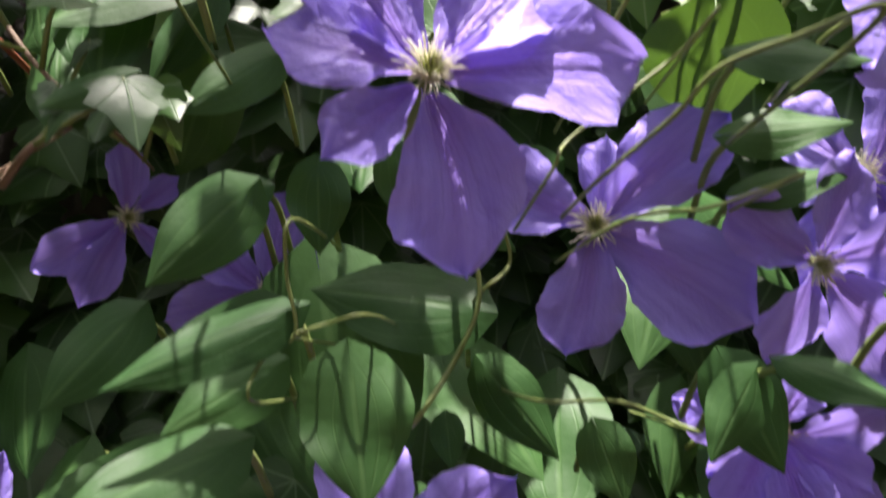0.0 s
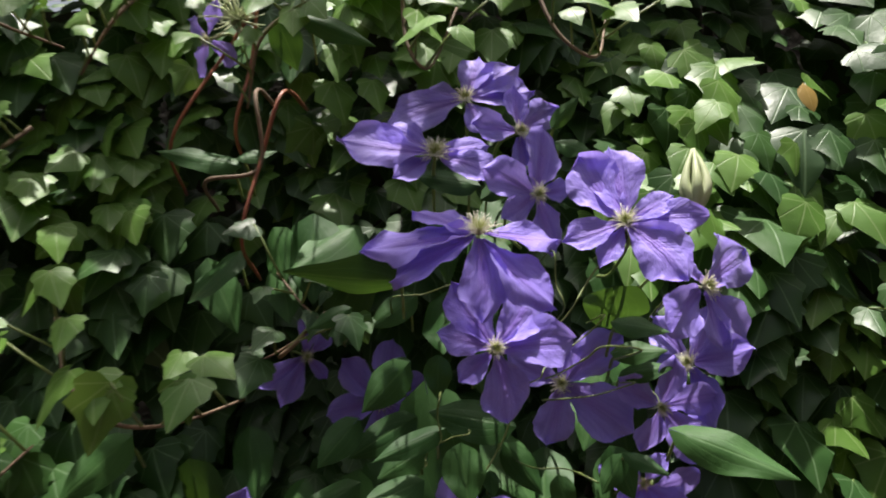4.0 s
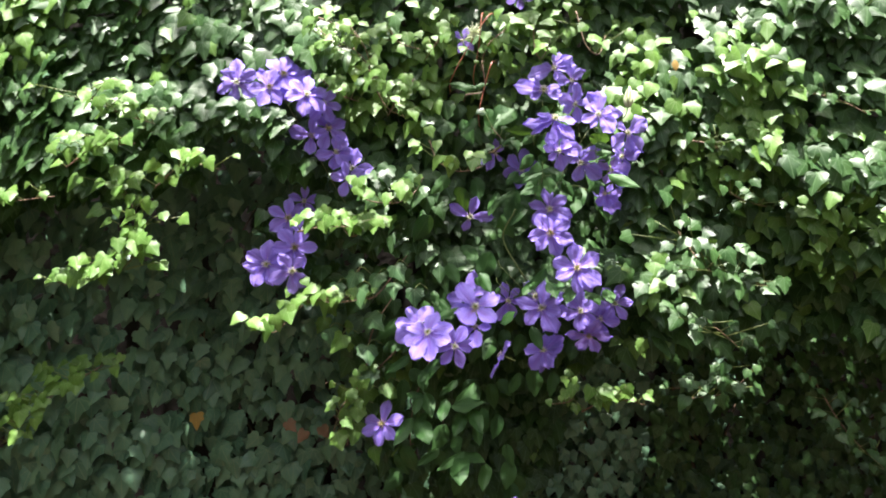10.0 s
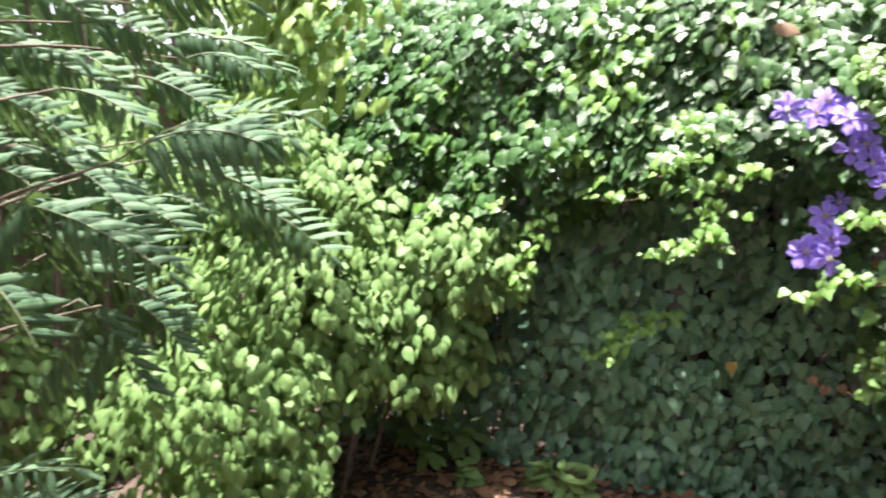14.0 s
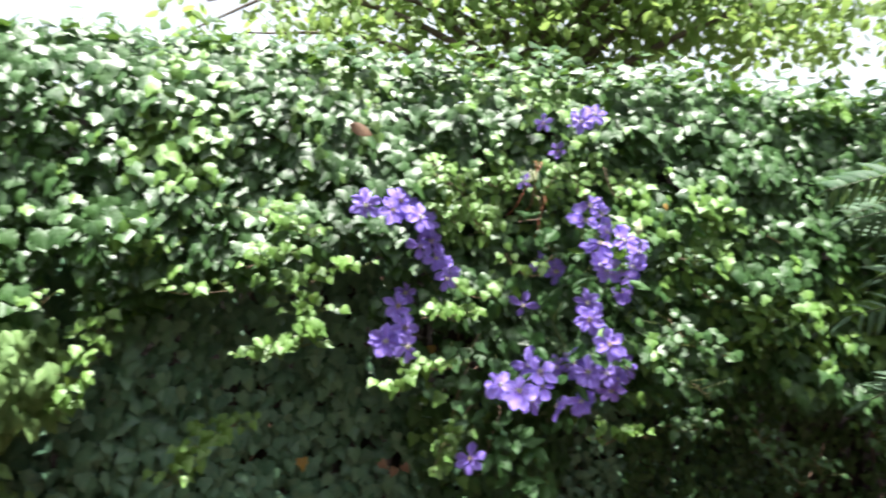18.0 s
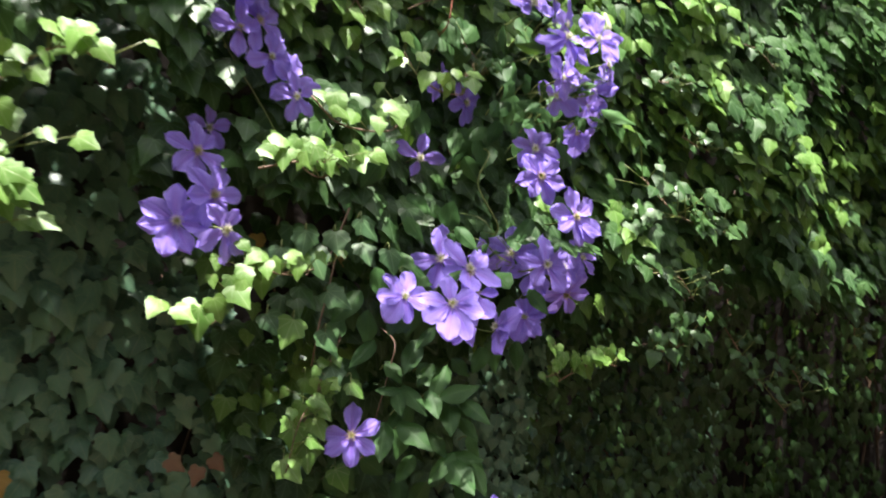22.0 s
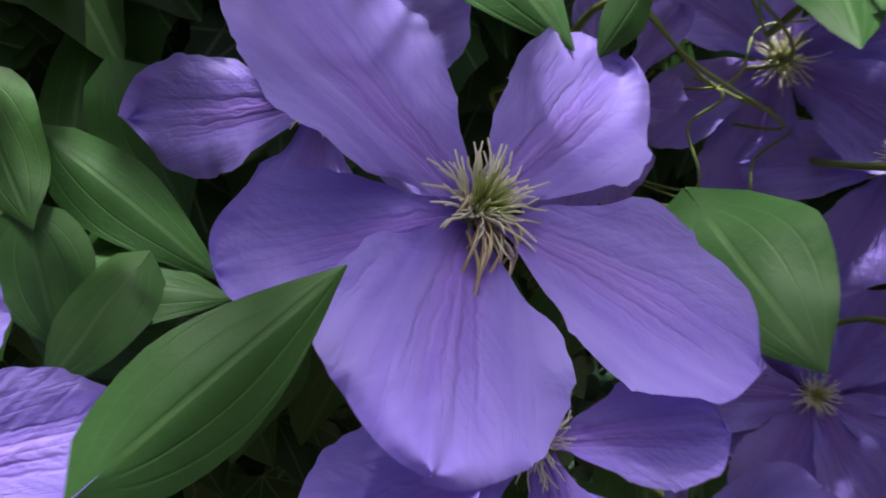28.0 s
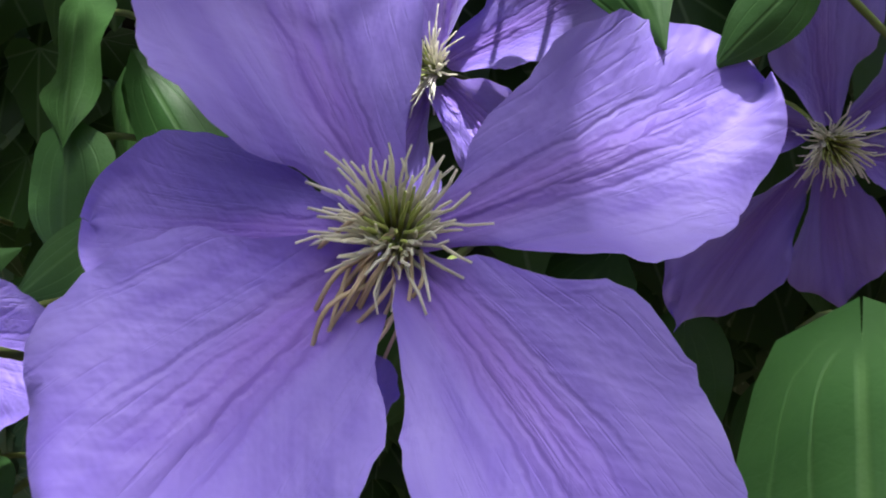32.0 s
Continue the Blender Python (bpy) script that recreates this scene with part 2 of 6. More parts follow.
    relief = m.math("ADD", m.math("MULTIPLY", veins, -0.16), m.math("ADD", m.math("MULTIPLY", ribs, -0.22), m.math("ADD", m.math("MULTIPLY", pucker, 1.0), m.math("ADD", m.math("MULTIPLY", streak, 0.5), m.math("MULTIPLY", feather, 0.5)))))
    m.bump(relief, 0.5, 0.0022)
    m.through_light(m.mix(0.4, base, c4((0.5, 0.37, 0.95))), 0.33)
    return m.mat


def plain_material(name, a, b, scale=30.0, rough=0.6, relief=0.4, depth=0.002, share=0.0, spec=0.5):
    m = Nodes(name)
    n1, n2 = m.noise(scale, 5.0), m.noise(scale * 0.12, 3.0)
    f = m.math("ADD", m.math("MULTIPLY", n1, 0.6), m.math("MULTIPLY", n2, 0.5), clamp=True)
    col = m.mix(m.ramp(f, 0.3, 0.8), c4(a), c4(b))
    m.link(col, m.bsdf.inputs["Base Color"])
    m.bsdf.inputs["Roughness"].default_value = rough
    m.bsdf.inputs["Specular IOR Level"].default_value = spec
    m.bump(n1, relief, depth)
    if share:
        m.through_light(col, share)
    return m.mat


PETAL = petal_material()
FILAMENT = plain_material("stamen_cream", (0.86, 0.83, 0.66), (0.97, 0.96, 0.88), 90.0, 0.6, 0.2, 0.001, 0.4)
ANTHER = plain_material("stamen_tan", (0.5, 0.38, 0.24), (0.78, 0.66, 0.48), 90.0, 0.6, 0.2, 0.001, 0.15)
PISTIL = plain_material("pistil_green", (0.36, 0.44, 0.10), (0.58, 0.62, 0.24), 90.0, 0.5, 0.2, 0.001, 0.2)
STEM_GREEN = plain_material("stem_green", (0.10, 0.15, 0.035), (0.22, 0.27, 0.08), 60.0, 0.5, 0.3, 0.001)
STEM_DULL = plain_material("rib_green", (0.045, 0.065, 0.03), (0.1, 0.12, 0.055), 60.0, 0.6, 0.3, 0.001)
STEM_RED = plain_material("stem_red", (0.20, 0.055, 0.03), (0.34, 0.12, 0.06), 60.0, 0.5, 0.3, 0.001)
STEM_BROWN = plain_material("ivy_stem", (0.11, 0.07, 0.045), (0.24, 0.16, 0.10), 60.0, 0.75, 0.6, 0.002)
BARK = plain_material("bark", (0.05, 0.038, 0.028), (0.16, 0.125, 0.09), 25.0, 0.9, 0.9, 0.01)
BUD = plain_material("bud_green", (0.42, 0.50, 0.26), (0.66, 0.70, 0.46), 40.0, 0.5, 0.4, 0.002, 0.25)
CONE = plain_material("sumac_cone", (0.16, 0.02, 0.018), (0.34, 0.06, 0.05), 90.0, 0.8, 0.9, 0.004)
SOIL = plain_material("soil", (0.024, 0.016, 0.011), (0.065, 0.042, 0.028), 22.0, 0.95, 1.0, 0.02)
# brick of the added walls, kept dark to limit bounced light
STUCCO = plain_material("added_wall_brick", (0.13, 0.09, 0.07), (0.24, 0.16, 0.12), 12.0, 0.9, 0.5, 0.006)
STONE = plain_material("stone", (0.2, 0.19, 0.16), (0.4, 0.38, 0.33), 25.0, 0.9, 0.7, 0.006)
# wall colour set near black to stand in for deep shade behind the ivy
WALL_SHADE = plain_material("shade_dark_wall", (0.012, 0.010, 0.008), (0.04, 0.031, 0.023), 30.0, 0.95, 0.7, 0.005)


# ---------------------------------------------------------------- helpers for meshes
def mesh_of(name, verts, faces, mat, uvs=None, smooth=True):
    me = bpy.data.meshes.new(name)
    me.from_pydata([tuple(v) for v in verts], [], [tuple(f) for f in faces])
    if uvs is not None:
        layer = me.uv_layers.new(name="UVMap")
        idx = np.empty(len(me.loops), dtype=np.int32)
        me.loops.foreach_get("vertex_index", idx)
        layer.data.foreach_set("uv", np.asarray(uvs, dtype=np.float32)[idx].ravel())
    if smooth:
        me.polygons.foreach_set("use_smooth", np.ones(len(me.polygons), dtype=bool))
    me.materials.append(mat)
    me.update()
    return me


def child(name, me, parent, m=None, label=""):
    ob = new(name, me)
    ob.parent = parent
    if m is not None:
        ob.matrix_basis = m
    if label:
        ob["label"] = label
    return ob


def tube_data(points, r0, r1=None, sides=6):
    """A tapered tube along points: vertices and faces."""
    r1 = r0 if r1 is None else r1
    pts = [Vector(p) for p in points]
    verts, faces = [], []
    side = None
    for i, p in enumerate(pts):
        d = (pts[min(i + 1, len(pts) - 1)] - pts[max(i - 1, 0)]).normalized()
        if side is None:
            side = d.orthogonal().normalized()
        side = (side - d * side.dot(d)).normalized()
        up = d.cross(side)
        r = r0 + (r1 - r0) * i / (len(pts) - 1)
        for k in range(sides):
            a = 2 * math.pi * k / sides
            verts.append(p + (side * math.cos(a) + up * math.sin(a)) * r)
    for i in range(len(pts) - 1):
        for k in range(sides):
            a, b = i * sides + k, i * sides + (k + 1) % sides
            faces.append((a, b, b + sides, a + sides))
    faces.append(tuple(range(sides))[::-1])
    faces.append(tuple(range((len(pts) - 1) * sides, len(pts) * sides)))
    return verts, faces


def smooth_path(points, n=8):
    """A smooth line through a few points."""
    p = [Vector(q) for q in points]
    p = [p[0] * 2 - p[1]] + p + [p[-1] * 2 - p[-2]]
    out = []
    for i in range(1, len(p) - 2):
        for k in range(n):
            t = k / n
            out.append(0.5 * (2 * p[i] + (p[i + 1] - p[i - 1]) * t + (2 * p[i - 1] - 5 * p[i] + 4 * p[i + 1] - p[i + 2]) * t * t
                              + (3 * p[i] - p[i - 1] - 3 * p[i + 1] + p[i + 2]) * t ** 3))
    return out + [p[-2]]


def join_data(pieces):
    verts, faces = [], []
    for v, f in pieces:
        o = len(verts)
        verts += list(v)
        faces += [tuple(i + o for i in q) for q in f]
    return verts, faces


def facing(place, normal, tip, size=1.0, wide=1.0):
    """The pose of a leaf: its face looks along normal, its tip points along tip."""
    n = Vector(normal).normalized()
    y = Vector(tip)
    y = y - n * y.dot(n)
    y = y.normalized() if y.length > 1e-5 else n.orthogonal().normalized()
    x = y.cross(n)
    m = Matrix((x * size * wide, y * size, n * size)).transposed().to_4x4()
    m.translation = place
    return m


# leaf outlines: x across, y from stalk to tip, z out of the upper face; one unit long
def lobed_leaf(lobes, fold=0.22, curl=0.2, twist=0.0):
    half = [(0.15, -0.11), (0.31, -0.10), (0.42 + 0.04 * lobes, 0.03), (0.41 - 0.06 * lobes, 0.17), (0.43 + 0.08 * lobes, 0.35), (0.31 - 0.06 * lobes, 0.50), (0.21 - 0.04 * lobes, 0.67), (0.10 - 0.01 * lobes, 0.86)]
    spine = [(0, 0), (0, 0.33), (0, 0.63), (0, 1.0)]
    k = len(half)
    pts = spine + half + [(-x, y) for x, y in half]
    verts = []
    for x, y in pts:
        z = -fold * abs(x) - curl * max(0.0, y - 0.1) ** 2 + 0.12 * math.sin(7 * y + 3 * x + twist) * abs(x) + twist * 0.1 * x - 0.25 * fold * x * x
        verts.append((x, y, z))
    r = lambda i: 4 + i
    l = lambda i: 4 + k + i
    faces = []
    for s, flip in ((r, False), (l, True)):
        tri = [(0, s(0), s(1)), (0, s(1), s(2)), (0, s(2), s(3)), (0, s(3), 1), (1, s(3), s(4)), (1, s(4), s(5)), (1, s(5), 2), (2, s(5), s(6)), (2, s(6), s(7)), (2, s(7), 3)]
        faces += [t[::-1] for t in tri] if flip else tri
    return np.array(verts), faces, np.array(pts, dtype=float)


def oval_leaf(width=0.3, fold=0.2, curl=0.25, rows=6, cols=4, heart=0.0, peak=0.42, wave=0.0):
    verts, faces, uvs = [], [], []
    for i in range(rows + 1):
        v = i / rows
        if heart:
            s = max(0.0, (v - 0.34) / 0.66)
            w = width * (math.sqrt(max(0.0, 1 - ((0.34 - v) / 0.34) ** 2)) if v < 0.34 else (1 - s) ** 1.15 * (1 + 0.9 * s))
        else:
            w = width * (math.sin(math.pi * min(1.0, v ** (math.log(0.5) / math.log(peak)))) ** 0.8 if 0 < v < 1 else 0.0)
        for j in range(cols + 1):
            u = (2 * j / cols - 1)
            x = u * (w + 0.004)
            y = v - heart * abs(u) * max(0, 0.35 - v)
            z = -fold * abs(x) - curl * v * v + wave * math.sin(9 * v + 2 * u) * abs(u) * w
            verts.append((x, y, z))
            uvs.append((x, v))
    for i in range(rows):
        for j in range(cols):
            a = i * (cols + 1) + j
            faces.append((a, a + 1, a + cols + 2, a + cols + 1))
    return np.array(verts), faces, np.array(uvs)


def scatter(name, forms, poses, mat, parent=None):
    """Many leaves as one mesh: forms are leaf shapes, poses their matrices."""
    verts, faces, uvs, o = [], [], [], 0
    for i, m in enumerate(poses):
        v, f, uv = forms[i % len(forms)]
        a = np.array(m)
        verts.append(v @ a[:3, :3].T + a[:3, 3])
        uvs.append(uv)
        faces += [tuple(k + o for k in q) for q in f]
        o += len(v)
    return child(name, mesh_of(name, np.concatenate(verts), faces, mat, np.concatenate(uvs)), parent)


IVY_FORMS = [lobed_leaf(0.25, 0.2, 0.2), lobed_leaf(0.45, 0.3, 0.12, 0.8), lobed_leaf(0.0, 0.12, 0.3, -0.7), lobed_leaf(0.35, 0.25, 0.05, 1.6), lobed_leaf(0.65, 0.15, 0.25, -1.5)]
OVATE_FORMS = [oval_leaf(0.29, 0.25, 0.1, 12, 6, 0.5, 0.36, 0.15), oval_leaf(0.26, 0.35, 0.16, 12, 6, 0.4, 0.38, 0.1), oval_leaf(0.32, 0.15, 0.05, 12, 6, 0.6, 0.34, 0.25)]
POINTED_FORMS = [oval_leaf(0.27, 0.3, 0.3, 6, 4, 0.25, 0.36, 0.1), oval_leaf(0.24, 0.45, 0.15, 6, 4, 0.2, 0.38, 0.1), oval_leaf(0.3, 0.15, 0.4, 6, 4, 0.3, 0.34, 0.2)]
OVAL_FORMS = [oval_leaf(0.3, 0.25, 0.25, 5, 2), oval_leaf(0.34, 0.1, 0.35, 5, 2), oval_leaf(0.27, 0.4, 0.1, 5, 2)]
rnd = random.Random(7)


# ---------------------------------------------------------------- setting
def ground_height(x, y):
    """Uneven soil, banked up towards the foot of the wall."""
    bank = max(0.0, min(1.0, (y + 0.9) / 1.0))
    return 0.05 * noise.noise((x * 0.9, y * 0.9, 0)) + 0.025 * noise.noise((x * 3, y * 3, 4)) + float(np.interp(x, (-1.4, 0.0, 0.8), (0.24, 0.12, 0.02))) * bank * bank * (3 - 2 * bank)


def sheet_ground():
    verts, faces = [], []
    xs = [-300, -60, -15] + [-6 + 0.25 * i for i in range(49)] + [15, 60, 300]
    ys = [-300, -60, -15] + [-6 + 0.25 * i for i in range(37)] + [15, 60, 300]
    for y in ys:
        for x in xs:
            near = 1.0 if abs(x) < 7 and -7 < y < 4 else 0.0
            verts.append((x, y, near * ground_height(x, y) - 0.03))
    n = len(xs)
    for j in range(len(ys) - 1):
        for i in range(n - 1):
            a = j * n + i
            faces.append((a, a + 1, a + n + 1, a + n))
    return tagged(new("ground", mesh_of("ground", verts, faces, SOIL)), "dark bare garden soil strewn with fallen leaves", "ground", kind="structure")


def box_data(x0, y0, z0, x1, y1, z1):
    v = [(x, y, z) for z in (z0, z1) for y in (y0, y1) for x in (x0, x1)]
    return v, [(0, 2, 3, 1), (4, 5, 7, 6), (0, 1, 5, 4), (1, 3, 7, 5), (3, 2, 6, 7), (2, 0, 4, 6)]


ground = sheet_ground()
wall_north = tagged(new("wall_north", mesh_of("wall_north", *box_data(-3.3, 1.02, -0.1, 7.0, 1.24, 2.28), WALL_SHADE, smooth=False)),
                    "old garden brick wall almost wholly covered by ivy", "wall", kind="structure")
# unseen wall behind the camera, added to block low skylight
wall_south = tagged(new("wall_south", mesh_of("wall_south", *box_data(-9.0, -5.1, -0.1, 9.0, -4.8, 4.2), STUCCO, smooth=False)),
                    "plain dark brick wall added out of view to block skylight", "wall", kind="structure")
# added wall on the open east side, shading the lower right
wall_east = tagged(new("wall_east", mesh_of("wall_east", *box_data(4.4, -4.8, -0.1, 4.7, 1.02, 2.3), STUCCO, smooth=False)),
                   "plain dark brick wall added out of view for shade", "wall", kind="structure")
# added wall, darkens the gaps in the hedge where bright ground showed
wall_west = tagged(new("wall_west", mesh_of("wall_west", *box_data(-4.8, -4.8, -0.1, -4.5, 0.7, 2.3), STUCCO, smooth=False)),
                   "plain dark brick wall added behind the hedge as dark backing", "wall", kind="structure")


# ---------------------------------------------------------------- ivy
def front(x, z):
    """How far forward the face of the ivy stands."""
    y = float(np.interp(x, (-3.8, -2.8, -2.2, -1.5, -0.9, 0.0, 0.8, 3.0, 7.0), (-0.2, -0.08, -0.02, 0.10, 0.24, 0.34, 0.32, 0.34, 0.4)))
    y += 0.28 * max(0.0, z - 1.6) + float(np.interp(x, (0.1, 0.4, 1.1, 1.5), (0.32, 0.03, 0.0, 0.15))) * max(0.0, 1.4 - z) + (0.26 * ((z - 2.05) / 0.3) ** 2 if z > 2.05 else 0.0)
    y += 0.12 * noise.noise((x * 2.6, 3.1, z * 2.6)) + 0.08 * noise.noise((x * 7, 8.0, z * 7))
    y += 0.17 * math.exp(-((x + 0.08) / 0.3) ** 2 - ((z - 1.56) / 0.18) ** 2)
    if -0.8 < x < 0.15 and z < 1.25:
        y += 0.12 * min(1.0, (1.25 - z) / 0.3)
    return y


def rim(x):
    """The height of the ragged lower edge of the overhanging ivy."""
    z = float(np.interp(x, (-3.8, -2.5, -2.05, -1.87, -1.6, -1.37, -1.2, -0.98, -0.84, -0.8, -0.66, -0.6, -0.45, 0.0, 0.07, 0.24, 0.48, 0.7, 0.85, 1.1, 1.4, 7.0),
                        (1.0, 1.2, 1.34, 1.28, 1.36, 1.43, 1.46, 1.48, 1.44, 1.36, 1.1, 0.75, 0.45, 0.6, 0.95, 1.02, 1.06, 1.08, 1.02, 1.0, 1.05, 1.1)))
    return z + 0.05 * noise.noise((x * 6, 0.5, 2.0))


def crest(x):
    return float(np.interp(x, (-3.8, -2.6, -1.6, -0.9, 0.4, 1.4, 1.8, 7.0), (2.48, 2.42, 2.43, 2.40, 2.40, 2.33, 2.28, 2.2))) + 0.05 * noise.noise((x * 4, 9.0, 1.0))


def in_hole(x, z):
    return ((x + 0.86) / 0.13) ** 2 + ((z - 1.5) / 0.13) ** 2 < 1 or ((x + 1.78) / 0.07) ** 2 + ((z - 1.45) / 0.14) ** 2 < 1 or ((x + 0.6) / 0.1) ** 2 + ((z - 1.29) / 0.035) ** 2 < 1


def leaf_turn(up, spread):
    n = Vector((rnd.gauss(0, spread), -1.0, up + rnd.gauss(0, spread)))
    t = Vector((rnd.gauss(0, 0.55), -0.25, -1.0 + rnd.gauss(0, 0.25)))
    return n, t


FLOWERS = []


def hides_flower(x, y, z):
    """True where a leaf would grow through an open flower."""
    return any(abs(x - p.x) < 0.06 and abs(z - p.z) < 0.06 and y < p.y + 0.03 for p in FLOWERS)


def hang_turn(up, spread):
    """A leaf that hangs on its stalk: its face looks out of the wall, its tip down."""
    n = Vector((rnd.gauss(0, spread), -1.0, up + rnd.gauss(0, spread * 0.7)))
    t = Vector((rnd.gauss(0, 0.4), -0.1, -1.0))
    return n, t


def ivy_poses():
    outer, young, deep, top = [], [], [], []
    while len(outer) + len(young) < 23500:
        x = rnd.uniform(-3.6, 3.6) if rnd.random() < 0.8 else rnd.uniform(-1.6, 1.4)
        z = rnd.uniform(0.4, 2.5)
        if z > crest(x) or in_hole(x, z):
            continue
        if z < rim(x):
            continue
        if -0.8 < x < -0.36 and z < 1.32 and rnd.random() < 0.68:
            continue
        n, t = hang_turn(rnd.uniform(0.25, 1.0), 0.3)
        clump = noise.noise((x * 1.7, 2.0, z * 1.7)) + 0.5 * noise.noise((x * 5.5, 6.0, z * 5.5))
        inner = rnd.random() < 0.4
        y = front(x, z) + abs(rnd.gauss(0, 0.03)) - 0.02 + (rnd.uniform(0.04, 0.17) if inner else 0)
        if hides_flower(x, y, z):
            continue
        size = rnd.uniform(0.04, 0.068) * (1.08 if abs(x) > 1.4 else 1.0)
        # more pale young leaves in the upper middle, imitating sunlit ivy by colour
        fresh = not inner and clump + rnd.gauss(0, 0.2) > (0.1 if abs(x + 0.3) < 0.35 and z > 1.6 else 0.3)
        (young if fresh else outer).append(facing((x, y - (0.015 if fresh else 0.0), z + 0.02), n, t, size * (0.85 if fresh else 1.0), rnd.uniform(0.9, 1.18)))
    while len(deep) < 9300:
        x, z = rnd.uniform(-3.0, 3.2), rnd.uniform(0.02, 1.9)
        if z > rim(x) + 0.45:
            continue
        n, t = hang_turn(0.5, 0.46)
        y = float(np.interp(x, (-3, -2.2, -1.5, -1.1, -0.6, 0.9, 3.0), (0.36, 0.36, 0.43, 0.62, 0.84, 0.9, 0.9))) + 0.10 * noise.noise((x * 2.2, 5.0, z * 2.2)) + rnd.uniform(-0.05, 0.07) - 0.04 * max(0.0, 0.5 - z)
        if x > 0.9 and (x > 1.15 or rnd.random() < 0.6):
            continue
        deep.append(facing((x, y, z), n, t, rnd.uniform(0.046, 0.078) * float(np.interp(x, (-1.2, -0.3, 0.3), (1.0, 0.75, 0.62))), rnd.uniform(0.9, 1.15)))
    for _ in range(2400):
        x, z = rnd.uniform(-0.25, 1.15), rnd.uniform(0.05, 1.15)
        if z > rim(x) + 0.1 or rnd.random() < max(0.0, (x - 0.85) * 2.5):
            continue
        n, t = hang_turn(0.4, 0.34)
        y = 0.74 + 0.12 * noise.noise((x * 3.0, 1.0, z * 3.0)) + rnd.uniform(-0.05, 0.05)
        # from x = 0.3 on, the darker leaf colour stands in for shade
        (deep if x < 0.3 else outer).append(facing((x, y, z), n, t, rnd.uniform(0.028, 0.046), rnd.uniform(0.9, 1.15)))
    # dark-coloured leaves fill the lower right, imitating the shade in the void
    for _ in range(3000):
        x, z = rnd.uniform(0.9, 3.4), rnd.uniform(0.0, 1.3)
        n, t = hang_turn(0.1, 0.4)
        y = 0.9 + 0.1 * noise.noise((x * 3.0, 1.0, z * 3.0)) + rnd.uniform(-0.03, 0.05)
        outer.append(facing((x, y, z), n, t, rnd.uniform(0.035, 0.06), rnd.uniform(0.9, 1.15)))
    for _ in range(3800):
        x = rnd.uniform(-3.4, 3.6)
        y = rnd.uniform(0.45, 1.35)
        n = Vector((rnd.gauss(0, 0.5), rnd.gauss(-0.5, 0.5), 1.0))
        top.append(facing((x, y, crest(x) - 0.05 + rnd.uniform(-0.06, 0.07)), n, (rnd.gauss(0, 1), rnd.gauss(-0.3, 1), -0.2), rnd.uniform(0.04, 0.07)))
    return outer, young, deep, top


IVY_MESH = [mesh_of("leaf", v, f, IVY, uv) for v, f, uv in IVY_FORMS]
YOUNG_MESH = [mesh_of("leaf", v, f, IVY_YOUNG, uv) for v, f, uv in IVY_FORMS]
SIDE_MESH = [mesh_of("leaf", v, f, IVY_SIDE, uv) for v, f, uv in IVY_FORMS]


def ivy_spray(points, count, size, young=True, up=0.8, width=0.03, thick=0.0022, label="young yellow-green ivy shoot trailing from the wall"):
    """A trailing shoot: a bent stem with stalked leaves along it."""
    thing = tagged(new("ivy_shoot"), label, "ivy", "ivy shoots")
    path = smooth_path(points, 8)
    base = path[0]
    child("stem", mesh_of("stem", *tube_data(path, thick, thick * 0.5, 5), STEM_BROWN), thing)
    forms = YOUNG_MESH if young else IVY_MESH
    for i in range(count):
        s = (i + 0.5 + rnd.uniform(-0.35, 0.35)) / count * (len(path) - 1)
        a = path[int(s)].lerp(path[min(int(s) + 1, len(path) - 1)], s % 1)
        off = Vector((rnd.gauss(0, width), -abs(rnd.gauss(0.012, width * 0.5)), rnd.uniform(0.3, 0.75) * size if young else abs(rnd.gauss(0.012, width * 0.8))))
        n = Vector((rnd.gauss(0, 0.35), -1.0, up + rnd.gauss(0, 0.35)))
        t = Vector((rnd.gauss(0, 0.5) + off.x * 8, -0.2, -1.0))
        scale = size * rnd.uniform(0.5, 0.88) * (0.6 if i > count - 3 else 1.0)
        child("leaf", forms[rnd.randrange(5)], thing, facing(a + off, n, t, scale))
        child("leaf_stalk", mesh_of("leaf_stalk", *tube_data([a, a + off * 0.6 + Vector((0, -0.003, 0)), a + off], 0.0013, 0.0009, 4), STEM_GREEN), thing)
    return thing


